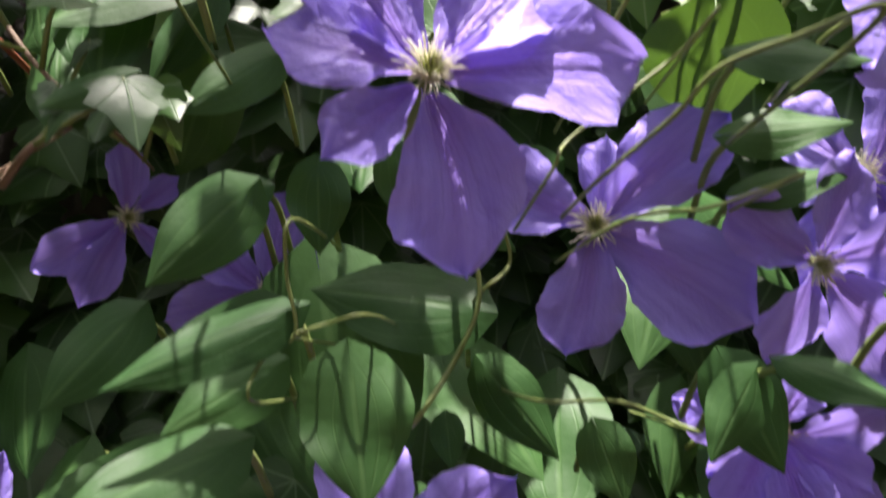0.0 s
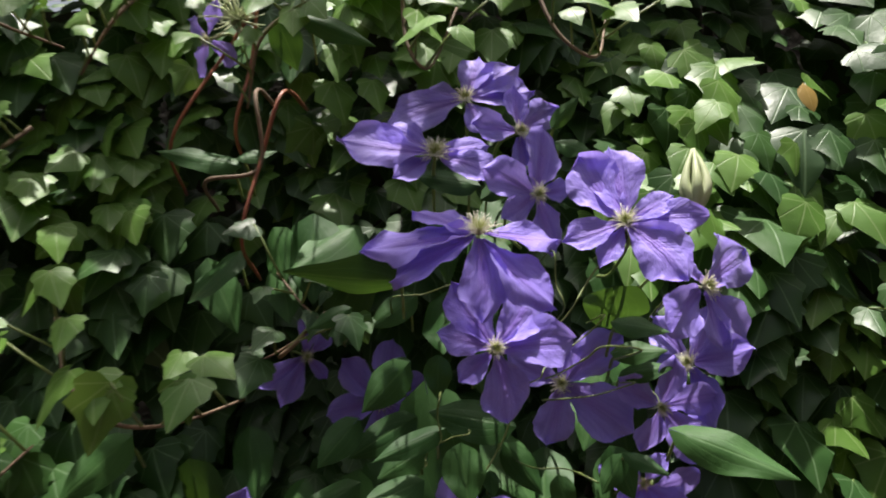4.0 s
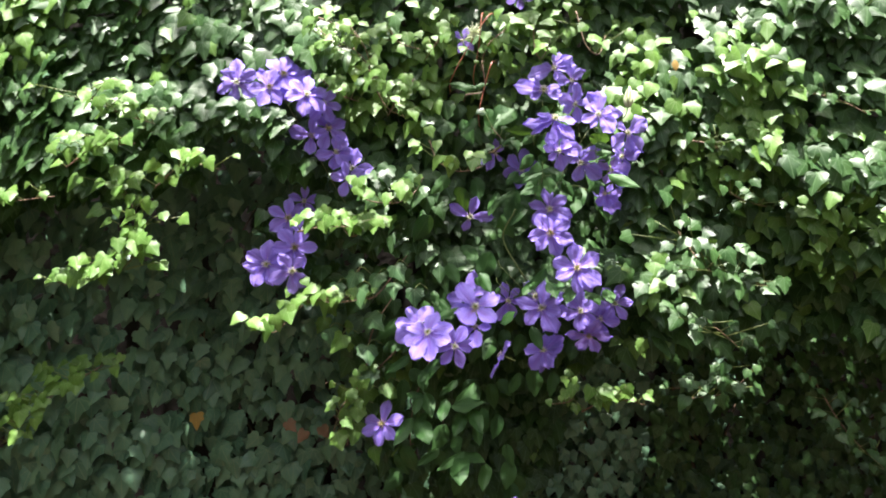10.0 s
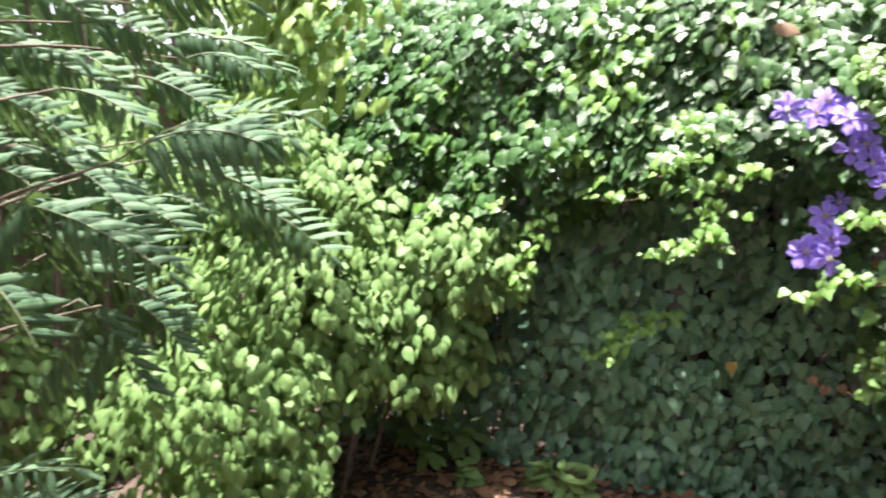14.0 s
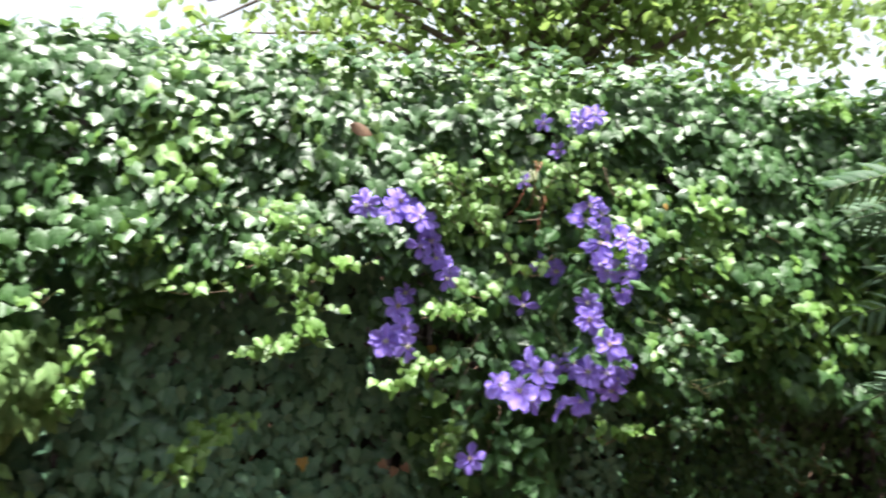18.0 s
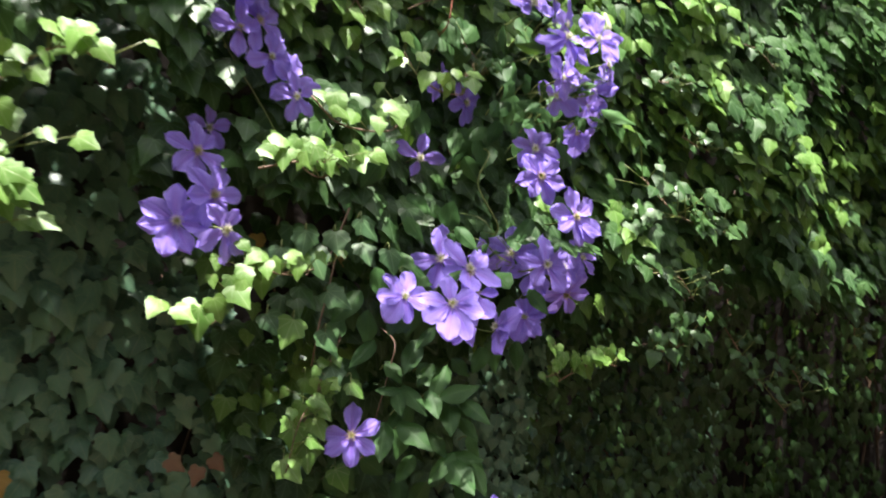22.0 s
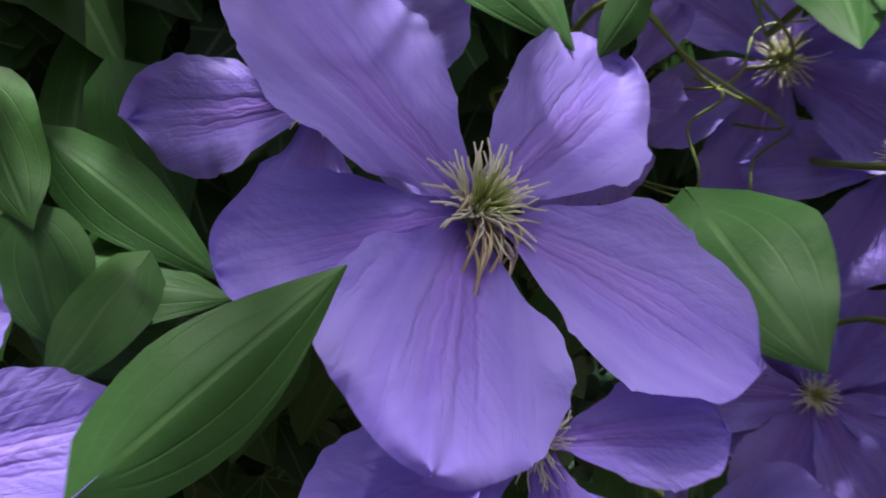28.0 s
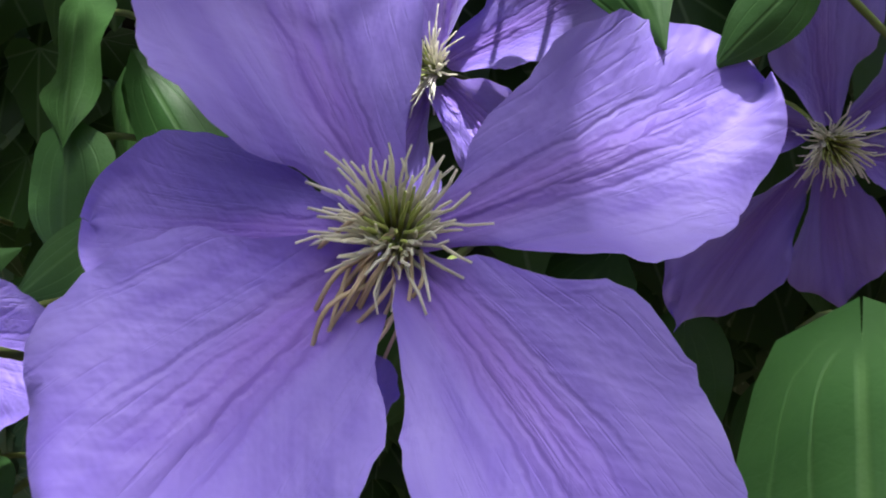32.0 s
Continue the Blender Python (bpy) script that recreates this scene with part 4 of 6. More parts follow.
# high flowers under the crest
flower((-0.009, 0.4, 2.112), (-0.46, -0.88, 0.14), (-0.09, -0.19, 0.98), 0.055, ring(6, 80, 1.0, 1.0, 41))
flower((0.043, 0.41, 2.142), (-0.1, -0.94, 0.32), (-0.1, -0.19, 0.98), 0.050, ring(6, 70, 1.0, 1.0, 42))
flower((-0.155, 0.41, 2.101), (-0.57, -0.8, -0.2), (-0.08, -0.19, 0.98), 0.035, ring(5, 90, 1.0, 1.0, 43))
flower((-0.102, 0.4, 1.998), (0.09, -0.87, -0.48), (-0.08, -0.15, 0.99), 0.035, ring(5, 60, 1.0, 1.0, 44))
flower((-0.246, 0.33, 1.869), (-0.57, -0.7, -0.42), (0.03, -0.34, 0.94), 0.035, ring(4, 60, 1.0, 1.0, 45))

# clematis leaves at the upper cluster
clem_leaf((-0.066, 0.26, 1.557), (0.25, -0.96, 0.14), (-0.66, -0.27, -0.7), 0.045, 1.15)
clem_leaf((-0.063, 0.28, 1.563), (0.21, -0.9, 0.38), (-0.92, -0.32, -0.23), 0.025, 1.2, form=1)
clem_leaf((-0.039, 0.25, 1.561), (0.16, -0.99, -0.06), (-0.01, 0.06, -1), 0.028, 1.2, form=2)
clem_leaf((-0.012, 0.23, 1.562), (0.06, -1, 0), (0.22, 0.01, -0.98), 0.026, 1.3, form=1)
clem_leaf((0.01, 0.27, 1.514), (-0.01, -0.89, 0.45), (-0.97, 0.12, 0.22), 0.060, 1.1)
clem_leaf((-0.04, 0.2, 1.512), (0.18, -0.83, 0.53), (-0.88, -0.38, -0.3), 0.048, 0.75, form=1)
clem_leaf((-0.104, 0.26, 1.516), (0.2, -0.94, 0.29), (-0.61, -0.35, -0.71), 0.041, 1.1)
clem_leaf((-0.024, 0.2, 1.497), (0.12, -0.95, 0.27), (0.11, -0.26, -0.96), 0.036, 1.3, form=2)
clem_leaf((-0.053, 0.24, 1.497), (0.21, -0.91, 0.35), (-0.81, -0.36, -0.46), 0.037, 1.1)
clem_leaf((-0.056, 0.2, 1.478), (0.21, -0.73, 0.66), (-0.82, -0.5, -0.29), 0.045, 1.0)
clem_leaf((0.098, 0.25, 1.609), (-0.11, -0.52, -0.84), (0.23, 0.81, -0.53), 0.053, 1.5, form=2)
clem_leaf((0.087, 0.22, 1.489), (-0.18, -0.96, 0.2), (-0.53, -0.08, -0.85), 0.027, 1.1)
clem_leaf((0.096, 0.24, 1.565), (-0.28, -0.86, 0.43), (0.96, -0.29, 0.04), 0.036, 0.9)
clem_leaf((0.105, 0.26, 1.55), (-0.25, -0.78, 0.57), (0.97, -0.15, 0.22), 0.040, 0.9, form=1)
clem_leaf((0.05, 0.26, 1.471), (-0.19, -0.98, 0.11), (0.26, -0.16, -0.95), 0.025, 1.2, form=2)
clem_leaf((0.089, 0.2, 1.493), (-0.28, -0.75, 0.6), (0.76, -0.55, -0.35), 0.030, 0.7)
clem_leaf((0.005, 0.26, 1.549), (-0, -0.99, 0.16), (0.79, -0.1, -0.6), 0.027, 1.0)
clem_leaf((0, 0.28, 1.476), (0.01, -0.97, 0.26), (0.07, -0.26, -0.96), 0.018, 1.2)
clem_leaf((-0.11, 0.27, 1.605), (0.35, -0.87, 0.34), (-0.78, -0.47, -0.42), 0.034, 0.9, form=1)
clem_leaf((-0.06, 0.28, 1.613), (0.22, -0.97, 0.15), (-0.79, -0.26, -0.55), 0.041, 1.0)
clem_leaf((0.016, 0.3, 1.493), (-0.04, -0.98, 0.2), (0.59, -0.19, -0.79), 0.044, 1.1, form=1)
clem_leaf((-0.062, 0.16, 1.61), (0.19, -0.7, -0.69), (-0.97, -0.26, 0.01), 0.076, 0.62)
clem_leaf((-0.01, 0.255, 1.702), (0.04, -0.94, 0.35), (-0.97, 0.06, 0.25), 0.047, 0.9)
clem_leaf((0.003, 0.25, 1.691), (-0.01, -1, -0.06), (0.84, -0.04, 0.55), 0.048, 0.7, form=1)
clem_leaf((0.093, 0.22, 1.585), (-0.19, -0.81, 0.55), (0.93, -0.33, -0.18), 0.036, 0.9)
clem_leaf((0.129, 0.2, 1.506), (-0.23, -0.82, 0.52), (0.83, -0.45, -0.34), 0.074, 0.7)
clem_leaf((0.087, 0.24, 1.492), (-0.22, -0.95, 0.21), (0.32, -0.28, -0.9), 0.035, 1.2)
clem_leaf((0.061, 0.26, 1.753), (-0.19, -0.97, -0.14), (0.66, -0.23, 0.71), 0.030, 0.8)
clem_leaf((0.065, 0.26, 1.736), (-0.15, -0.91, 0.39), (0.87, -0.31, -0.39), 0.030, 1)
clem_leaf((-0.174, 0.3, 1.867), (0.12, -0.96, -0.25), (0.32, 0.28, -0.9), 0.043, 1.2)
clem_leaf((-0.147, 0.29, 1.867), (0.09, -0.99, 0.08), (0.94, 0.06, -0.33), 0.063, 0.7, form=1)
clem_leaf((-0.218, 0.31, 1.741), (0.15, -0.9, 0.41), (-0.97, -0.05, 0.25), 0.067, 0.7)
clem_leaf((-0.207, 0.31, 1.746), (0.14, -0.87, 0.48), (0.88, 0.33, 0.35), 0.032, 0.8)
clem_leaf((-0.064, 0.28, 1.517), (-0.02, -0.94, 0.35), (-0.87, -0.16, -0.47), 0.053, 1)
clem_leaf((-0.047, 0.3, 1.532), (-0.04, -0.97, 0.24), (0.17, -0.25, -0.95), 0.105, 1.1)
clem_leaf((-0.111, 0.3, 1.466), (0.04, -0.83, 0.56), (-0.85, -0.32, -0.42), 0.055, 0.9)
clem_leaf((-0.283, 0.27, 1.505), (0.1, -0.95, 0.28), (-0.69, -0.27, -0.67), 0.059, 1)

# leaves of the middle cluster
clem_leaf((-0.308, 0.22, 1.035), (-0.27, -0.65, 0.71), (-0.59, -0.48, -0.65), 0.069, 0.95, form=2)
clem_leaf((-0.252, 0.2, 0.932), (-0.28, -0.55, 0.79), (0.96, -0.13, 0.25), 0.077, 0.95)
clem_leaf((-0.211, 0.2, 0.918), (-0.31, -0.53, 0.79), (0.36, -0.83, -0.41), 0.073, 0.95, form=1)
clem_leaf((-0.348, 0.22, 0.945), (-0.2, -0.59, 0.78), (-0.18, -0.76, -0.62), 0.053, 0.95)
clem_leaf((-0.331, 0.22, 0.952), (-0.22, -0.59, 0.78), (0.29, -0.8, -0.52), 0.070, 0.95, form=1)
clem_leaf((-0.281, 0.21, 0.936), (-0.26, -0.56, 0.79), (-0.1, -0.79, -0.6), 0.059, 0.95, form=2)
clem_leaf((-0.234, 0.22, 0.91), (-0.29, -0.54, 0.79), (-0.31, -0.73, -0.61), 0.075, 0.95)
clem_leaf((-0.203, 0.22, 0.871), (-0.29, -0.5, 0.81), (0.18, -0.86, -0.47), 0.056, 0.95, form=1)
clem_leaf((-0.342, 0.2, 0.885), (-0.19, -0.53, 0.83), (0.38, -0.82, -0.43), 0.078, 0.95, form=2)
clem_leaf((-0.374, 0.22, 0.881), (-0.16, -0.54, 0.83), (-0.43, -0.72, -0.55), 0.078, 0.95)
clem_leaf((-0.24, 0.2, 0.81), (-0.24, -0.46, 0.85), (-0.84, -0.34, -0.42), 0.075, 0.95, form=1)
clem_leaf((-0.243, 0.19, 0.8), (-0.24, -0.45, 0.86), (0.1, -0.89, -0.44), 0.088, 0.95, form=2)
clem_leaf((-0.225, 0.21, 0.806), (-0.25, -0.46, 0.85), (0.8, -0.59, -0.08), 0.060, 0.95)
clem_leaf((-0.387, 0.25, 1.04), (-0.19, -0.68, 0.71), (-0.82, -0.29, -0.5), 0.067, 0.95, form=1)
clem_leaf((-0.41, 0.27, 1.133), (-0.18, -0.76, 0.62), (-0.79, -0.27, -0.56), 0.079, 0.95)
clem_leaf((-0.035, 0.24, 1.269), (-0.55, -0.67, 0.49), (-0.68, 0.03, -0.73), 0.066, 0.95)
clem_leaf((-0.195, 0.26, 1.257), (-0.42, -0.76, 0.5), (0.41, -0.65, -0.64), 0.062, 0.95, form=1)
clem_leaf((-0.346, 0.22, 0.948), (-0.21, -0.59, 0.78), (-0.89, 0.44, 0.09), 0.046, 0.95)
clem_leaf((-0.333, 0.24, 0.901), (-0.2, -0.56, 0.81), (-0.75, -0.44, -0.49), 0.052, 0.95, form=1)
clem_leaf((-0.347, 0.26, 0.992), (-0.21, -0.64, 0.74), (0.2, -0.77, -0.61), 0.051, 0.95, form=2)
clem_leaf((-0.261, 0.25, 0.98), (-0.28, -0.61, 0.74), (-0.75, -0.35, -0.57), 0.053, 0.95)
clem_leaf((-0.217, 0.27, 0.967), (-0.31, -0.59, 0.74), (-0.68, -0.41, -0.61), 0.078, 0.95, form=1)
clem_leaf((-0.309, 0.24, 0.801), (-0.19, -0.48, 0.86), (-0.74, -0.51, -0.44), 0.063, 0.95)
clem_leaf((-0.257, 0.25, 0.835), (-0.23, -0.5, 0.83), (0.11, -0.86, -0.49), 0.056, 0.95, form=2)
clem_leaf((-0.179, 0.22, 0.773), (-0.27, -0.43, 0.86), (-0.08, -0.88, -0.47), 0.074, 0.95, form=1)
clem_leaf((-0.326, 0.22, 1.075), (-0.26, -0.68, 0.68), (-0.96, 0.17, -0.21), 0.042, 0.95)
clem_leaf((-0.273, 0.22, 1.062), (-0.31, -0.66, 0.69), (-0.79, -0.23, -0.57), 0.053, 0.95, form=1)
clem_leaf((-0.316, 0.26, 1.207), (-0.3, -0.78, 0.55), (0.27, -0.62, -0.74), 0.042, 0.95, form=2)
clem_leaf((-0.301, 0.265, 1.191), (0.12, -0.78, 0.61), (0.7, -0.36, -0.61), 0.058, 0.8, form=1)
clem_leaf((-0.281, 0.14, 1.165), (-0.11, -0.86, 0.49), (0.83, 0.2, 0.53), 0.047, 0.85, form=1)
clem_leaf((-0.122, 0.225, 1.164), (-0.52, -0.2, 0.83), (-0.12, -0.95, -0.3), 0.065, 1.15, form=2)
clem_leaf((-0.061, 0.19, 1.128), (-0.38, -0.8, 0.47), (0.36, -0.59, -0.72), 0.059, 0.9)
clem_leaf((-0.3, 0.25, 1.157), (-0.04, -0.65, 0.76), (0.96, -0.23, -0.14), 0.042, 1.0)
clem_leaf((-0.31, 0.26, 1.139), (-0.03, -0.68, 0.73), (0.98, -0.15, -0.1), 0.049, 1.0, form=1)
clem_leaf((-0.283, 0.27, 1.161), (-0.13, -0.83, 0.55), (-0.65, -0.34, -0.67), 0.048, 1.0, form=2)
clem_leaf((-0.208, 0.272, 1.246), (-0.37, -0.91, 0.2), (0.4, -0.35, -0.85), 0.022, 1.2)
clem_leaf((-0.188, 0.262, 1.258), (-0.44, -0.88, 0.17), (0.22, -0.29, -0.93), 0.039, 1.4, form=1)
clem_leaf((-0.069, 0.22, 1.232), (-0.55, -0.5, 0.67), (0.66, -0.75, -0.02), 0.024, 1.0)
clem_leaf((-0.353, 0.2, 1.096), (-0.13, -0.72, 0.69), (-0.67, -0.45, -0.59), 0.047, 1.1, form=2)
clem_leaf((-0.306, 0.24, 1.176), (0.06, -0.9, 0.44), (0.13, -0.43, -0.89), 0.034, 1.3)
clem_leaf((-0.282, 0.23, 1.164), (-0.02, -0.71, 0.71), (-0.64, -0.53, -0.55), 0.036, 1.0)
clem_leaf((-0.145, 0.23, 1.226), (-0.19, -0.95, 0.24), (-0.6, -0.08, -0.79), 0.020, 1.2, form=1)
# up-facing leaves added above the right-hand flowers to shade them
for x, y, z, turn in ((-0.065, 0.225, 1.24, -0.4), (-0.02, 0.14, 1.245, 0.3), (0.03, 0.165, 1.228, -0.2), (0.08, 0.19, 1.22, 0.4), (0.125, 0.22, 1.222, 0.1), (0.005, 0.18, 1.24, -0.5)):
    clem_leaf((x, y + 0.03, z), (turn * 0.4, -0.4, 0.9), (turn, -0.85, -0.35), 0.056, 1.05, form=int(x * 100))

# clematis stems
clem_stem([(-0.037, 0.29, 1.54), (-0.038, 0.2, 1.536), (-0.04, 0.2, 1.522), (-0.038, 0.2, 1.506), (-0.047, 0.2, 1.499), (-0.049, 0.2, 1.489), (-0.049, 0.29, 1.486)], 0.0006)
clem_stem([(-0.04, 0.29, 1.504), (-0.038, 0.2, 1.505), (-0.03, 0.2, 1.508), (-0.019, 0.2, 1.51), (-0.016, 0.29, 1.51)], 0.00052)
clem_stem([(-0.014, 0.33, 1.473), (-0.01, 0.24, 1.478), (0.003, 0.24, 1.496), (0.012, 0.24, 1.515), (0.01, 0.24, 1.533), (0.005, 0.24, 1.544), (0.003, 0.33, 1.548)], 0.00093)
clem_stem([(0.01, 0.34, 1.515), (0.013, 0.25, 1.518), (0.023, 0.25, 1.527), (0.02, 0.25, 1.54), (0.019, 0.34, 1.544)], 0.00067)
clem_stem([(0.09, 0.23, 1.559), (0.087, 0.14, 1.56), (0.079, 0.16, 1.564), (0.07, 0.18, 1.565), (0.064, 0.2, 1.559), (0.05, 0.24, 1.55), (0.046, 0.33, 1.547)], 0.00082)
clem_stem([(0.083, 0.29, 1.592), (0.079, 0.2, 1.589), (0.066, 0.2, 1.576), (0.037, 0.2, 1.555), (0.031, 0.2, 1.546), (0.029, 0.29, 1.544)], 0.00063)
clem_stem([(0.044, 0.29, 1.531), (0.05, 0.2, 1.532), (0.07, 0.2, 1.534), (0.085, 0.2, 1.538), (0.097, 0.2, 1.542), (0.101, 0.29, 1.543)], 0.00063)
clem_stem([(0.021, 0.32, 1.484), (0.028, 0.23, 1.484), (0.05, 0.23, 1.483), (0.065, 0.23, 1.477), (0.073, 0.23, 1.473), (0.075, 0.32, 1.472)], 0.00067)
clem_stem([(-0.075, 0.28, 1.602), (-0.069, 0.19, 1.603), (-0.048, 0.19, 1.605), (-0.027, 0.19, 1.611), (-0.021, 0.28, 1.613)], 0.0006)
clem_stem([(0.093, 0.29, 1.645), (0.087, 0.2, 1.638), (0.069, 0.2, 1.614), (0.052, 0.2, 1.589), (0.047, 0.29, 1.582)], 0.00082)
clem_stem([(0.048, 0.31, 1.646), (0.048, 0.22, 1.639), (0.049, 0.22, 1.615), (0.054, 0.22, 1.597), (0.056, 0.31, 1.591)], 0.00067)
clem_stem([(-0.164, 0.39, 1.821), (-0.17, 0.3, 1.802), (-0.188, 0.3, 1.74), (-0.203, 0.3, 1.671), (-0.207, 0.39, 1.65)], 0.002, STEM_RED)
clem_stem([(-0.195, 0.39, 1.824), (-0.194, 0.3, 1.803), (-0.189, 0.3, 1.734), (-0.235, 0.3, 1.722), (-0.249, 0.39, 1.719)], 0.002, STEM_BROWN)
clem_stem([(-0.166, 0.42, 1.953), (-0.181, 0.33, 1.93), (-0.231, 0.33, 1.854), (-0.277, 0.33, 1.77), (-0.291, 0.42, 1.744)], 0.002, STEM_RED)
clem_stem([(-0.195, 0.42, 1.956), (-0.198, 0.33, 1.931), (-0.206, 0.33, 1.845), (-0.219, 0.33, 1.778), (-0.223, 0.42, 1.757)], 0.002, STEM_RED)
clem_stem([(-0.138, 0.395, 1.241), (-0.124, 0.285, 1.23), (-0.077, 0.285, 1.191), (0.0, 0.285, 1.165), (0.068, 0.285, 1.133), (0.089, 0.395, 1.124)], 0.00078)
clem_stem([(-0.096, 0.395, 1.252), (-0.084, 0.285, 1.238), (-0.046, 0.285, 1.193), (0.001, 0.285, 1.157), (0.016, 0.395, 1.146)], 0.00084)
clem_stem([(-0.073, 0.395, 1.196), (-0.077, 0.285, 1.191), (-0.088, 0.285, 1.177), (-0.085, 0.285, 1.152), (-0.084, 0.395, 1.144)], 0.00066)
clem_stem([(-0.04, 0.395, 1.184), (-0.044, 0.285, 1.179), (-0.056, 0.285, 1.162), (-0.068, 0.285, 1.143), (-0.072, 0.395, 1.138)], 0.00066)
clem_stem([(-0.082, 0.395, 1.185), (-0.077, 0.285, 1.191), (-0.061, 0.285, 1.212), (-0.03, 0.285, 1.215), (-0.021, 0.395, 1.218)], 0.0006)
clem_stem([(-0.154, 0.37, 1.29), (-0.143, 0.26, 1.279), (-0.106, 0.26, 1.242), (-0.067, 0.26, 1.203), (-0.056, 0.37, 1.191)], 0.00084)
clem_stem([(-0.16, 0.37, 1.245), (-0.148, 0.26, 1.235), (-0.106, 0.26, 1.204), (-0.067, 0.26, 1.179), (-0.055, 0.37, 1.171)], 0.00084)
clem_stem([(-0.321, 0.37, 1.046), (-0.327, 0.28, 1.03), (-0.348, 0.26, 0.979), (-0.372, 0.26, 0.902), (-0.385, 0.3, 0.802), (-0.389, 0.39, 0.772)], 0.0015, STEM_BROWN)
clem_stem([(-0.073, 0.37, 1.232), (-0.088, 0.28, 1.259), (-0.138, 0.28, 1.35), (-0.112, 0.28, 1.414), (-0.104, 0.37, 1.434)], 0.002)
clem_stem([(-0.538, 0.39, 1.408), (-0.562, 0.3, 1.449), (-0.641, 0.3, 1.584), (-0.715, 0.28, 1.717), (-0.737, 0.37, 1.757)], 0.00132)

# ivy shoots
ivy_spray([(-0.17, 0.29, 1.639), (-0.146, 0.28, 1.61), (-0.12, 0.28, 1.587), (-0.116, 0.31, 1.579)], 7, 0.036, width=0.022, thick=0.0012, young=False)
ivy_spray([(-0.217, 0.3, 1.564), (-0.182, 0.29, 1.568), (-0.152, 0.29, 1.585), (-0.133, 0.31, 1.609)], 5, 0.042, width=0.016, thick=0.0012, young=False)
ivy_spray([(-0.167, 0.29, 1.57), (-0.15, 0.28, 1.582), (-0.142, 0.3, 1.599)], 3, 0.042, width=0.02, young=False)
ivy_spray([(-0.324, 0.24, 1.6), (-0.304, 0.22, 1.553), (-0.265, 0.2, 1.524), (-0.222, 0.2, 1.521), (-0.187, 0.26, 1.537)], 12, 0.062, width=0.022)
ivy_spray([(-0.52, 0.2, 1.501), (-0.48, 0.17, 1.453), (-0.404, 0.16, 1.441), (-0.36, 0.18, 1.461), (-0.34, 0.25, 1.507)], 14, 0.06, width=0.022)
ivy_spray([(-0.476, 0.22, 1.784), (-0.455, 0.21, 1.728), (-0.428, 0.22, 1.681), (-0.392, 0.27, 1.663)], 9, 0.05, width=0.022)
ivy_spray([(-0.533, 0.24, 1.897), (-0.49, 0.22, 1.842), (-0.48, 0.26, 1.8)], 9, 0.045, width=0.02, up=0.9)
ivy_spray([(-0.438, 0.26, 1.896), (-0.401, 0.24, 1.848), (-0.355, 0.28, 1.838)], 9, 0.045, width=0.02, up=0.9)
ivy_spray([(-0.366, 0.26, 1.759), (-0.399, 0.24, 1.716), (-0.435, 0.26, 1.666)], 10, 0.045, width=0.02, up=0.9)
ivy_spray([(-0.275, 0.28, 1.902), (-0.304, 0.26, 1.854), (-0.339, 0.28, 1.813)], 9, 0.042, width=0.02, up=0.9)
ivy_spray([(-0.607, 0.24, 1.764), (-0.559, 0.22, 1.72), (-0.506, 0.24, 1.701)], 10, 0.045, width=0.02, up=0.9)
ivy_spray([(-0.132, 0.28, 1.884), (-0.179, 0.26, 1.837), (-0.196, 0.28, 1.779)], 9, 0.042, width=0.02, up=0.9)
ivy_spray([(-0.601, 0.2, 1.881), (-0.562, 0.2, 1.843), (-0.532, 0.25, 1.836)], 8, 0.05)
ivy_spray([(0.043, 0.28, 1.923), (0.065, 0.26, 1.838), (0.098, 0.26, 1.811), (0.118, 0.3, 1.864)], 8, 0.05)
ivy_spray([(-0.064, 0.28, 1.892), (-0.059, 0.26, 1.827), (-0.04, 0.26, 1.805), (-0.014, 0.3, 1.882)], 7, 0.05)
ivy_spray([(-0.634, 0.12, 1.371), (-0.569, 0.12, 1.383), (-0.523, 0.12, 1.383), (-0.506, 0.2, 1.382)], 14, 0.055, width=0.03)
ivy_spray([(-1.078, 0.1, 1.499), (-1.008, 0.06, 1.367), (-1.054, 0.05, 1.28), (-1.197, 0.04, 1.241)], 70, 0.055, width=0.045)
ivy_spray([(-1.644, 0.05, 1.368), (-1.662, 0.02, 1.244), (-1.724, 0, 1.137), (-1.75, 0, 1.072)], 38, 0.055, width=0.035)
ivy_spray([(-1.249, 0.3, 0.993), (-1.342, 0.2, 0.926), (-1.465, 0.16, 0.802)], 46, 0.06, width=0.05)
ivy_spray([(-1.566, 0.12, 1.494), (-1.422, 0.08, 1.445), (-1.241, 0.08, 1.458)], 16, 0.05, width=0.03)
ivy_spray([(-2.011, 0.05, 1.446), (-1.838, 0, 1.396), (-1.786, 0, 1.429)], 14, 0.05, width=0.03)
ivy_spray([(0.301, 0.28, 1.37), (0.355, 0.22, 1.285), (0.429, 0.2, 1.256), (0.528, 0.22, 1.236)], 40, 0.055, width=0.05, young=False)
ivy_spray([(0.066, 0.28, 0.905), (0.134, 0.24, 0.949), (0.224, 0.26, 0.932)], 16, 0.055, width=0.03)
ivy_spray([(0.333, 0.28, 0.946), (0.405, 0.24, 0.97), (0.471, 0.26, 1.009)], 16, 0.055, width=0.03, young=False)
ivy_spray([(0.335, 0.28, 1.142), (0.383, 0.24, 1.136), (0.46, 0.26, 1.071)], 16, 0.05, width=0.04, young=False)
ivy_spray([(0.423, 0.28, 1.468), (0.464, 0.26, 1.442), (0.531, 0.28, 1.429)], 14, 0.045, width=0.03, young=False)
ivy_spray([(0.328, 0.28, 1.596), (0.37, 0.26, 1.586), (0.4, 0.28, 1.569)], 12, 0.045, width=0.03, young=False)
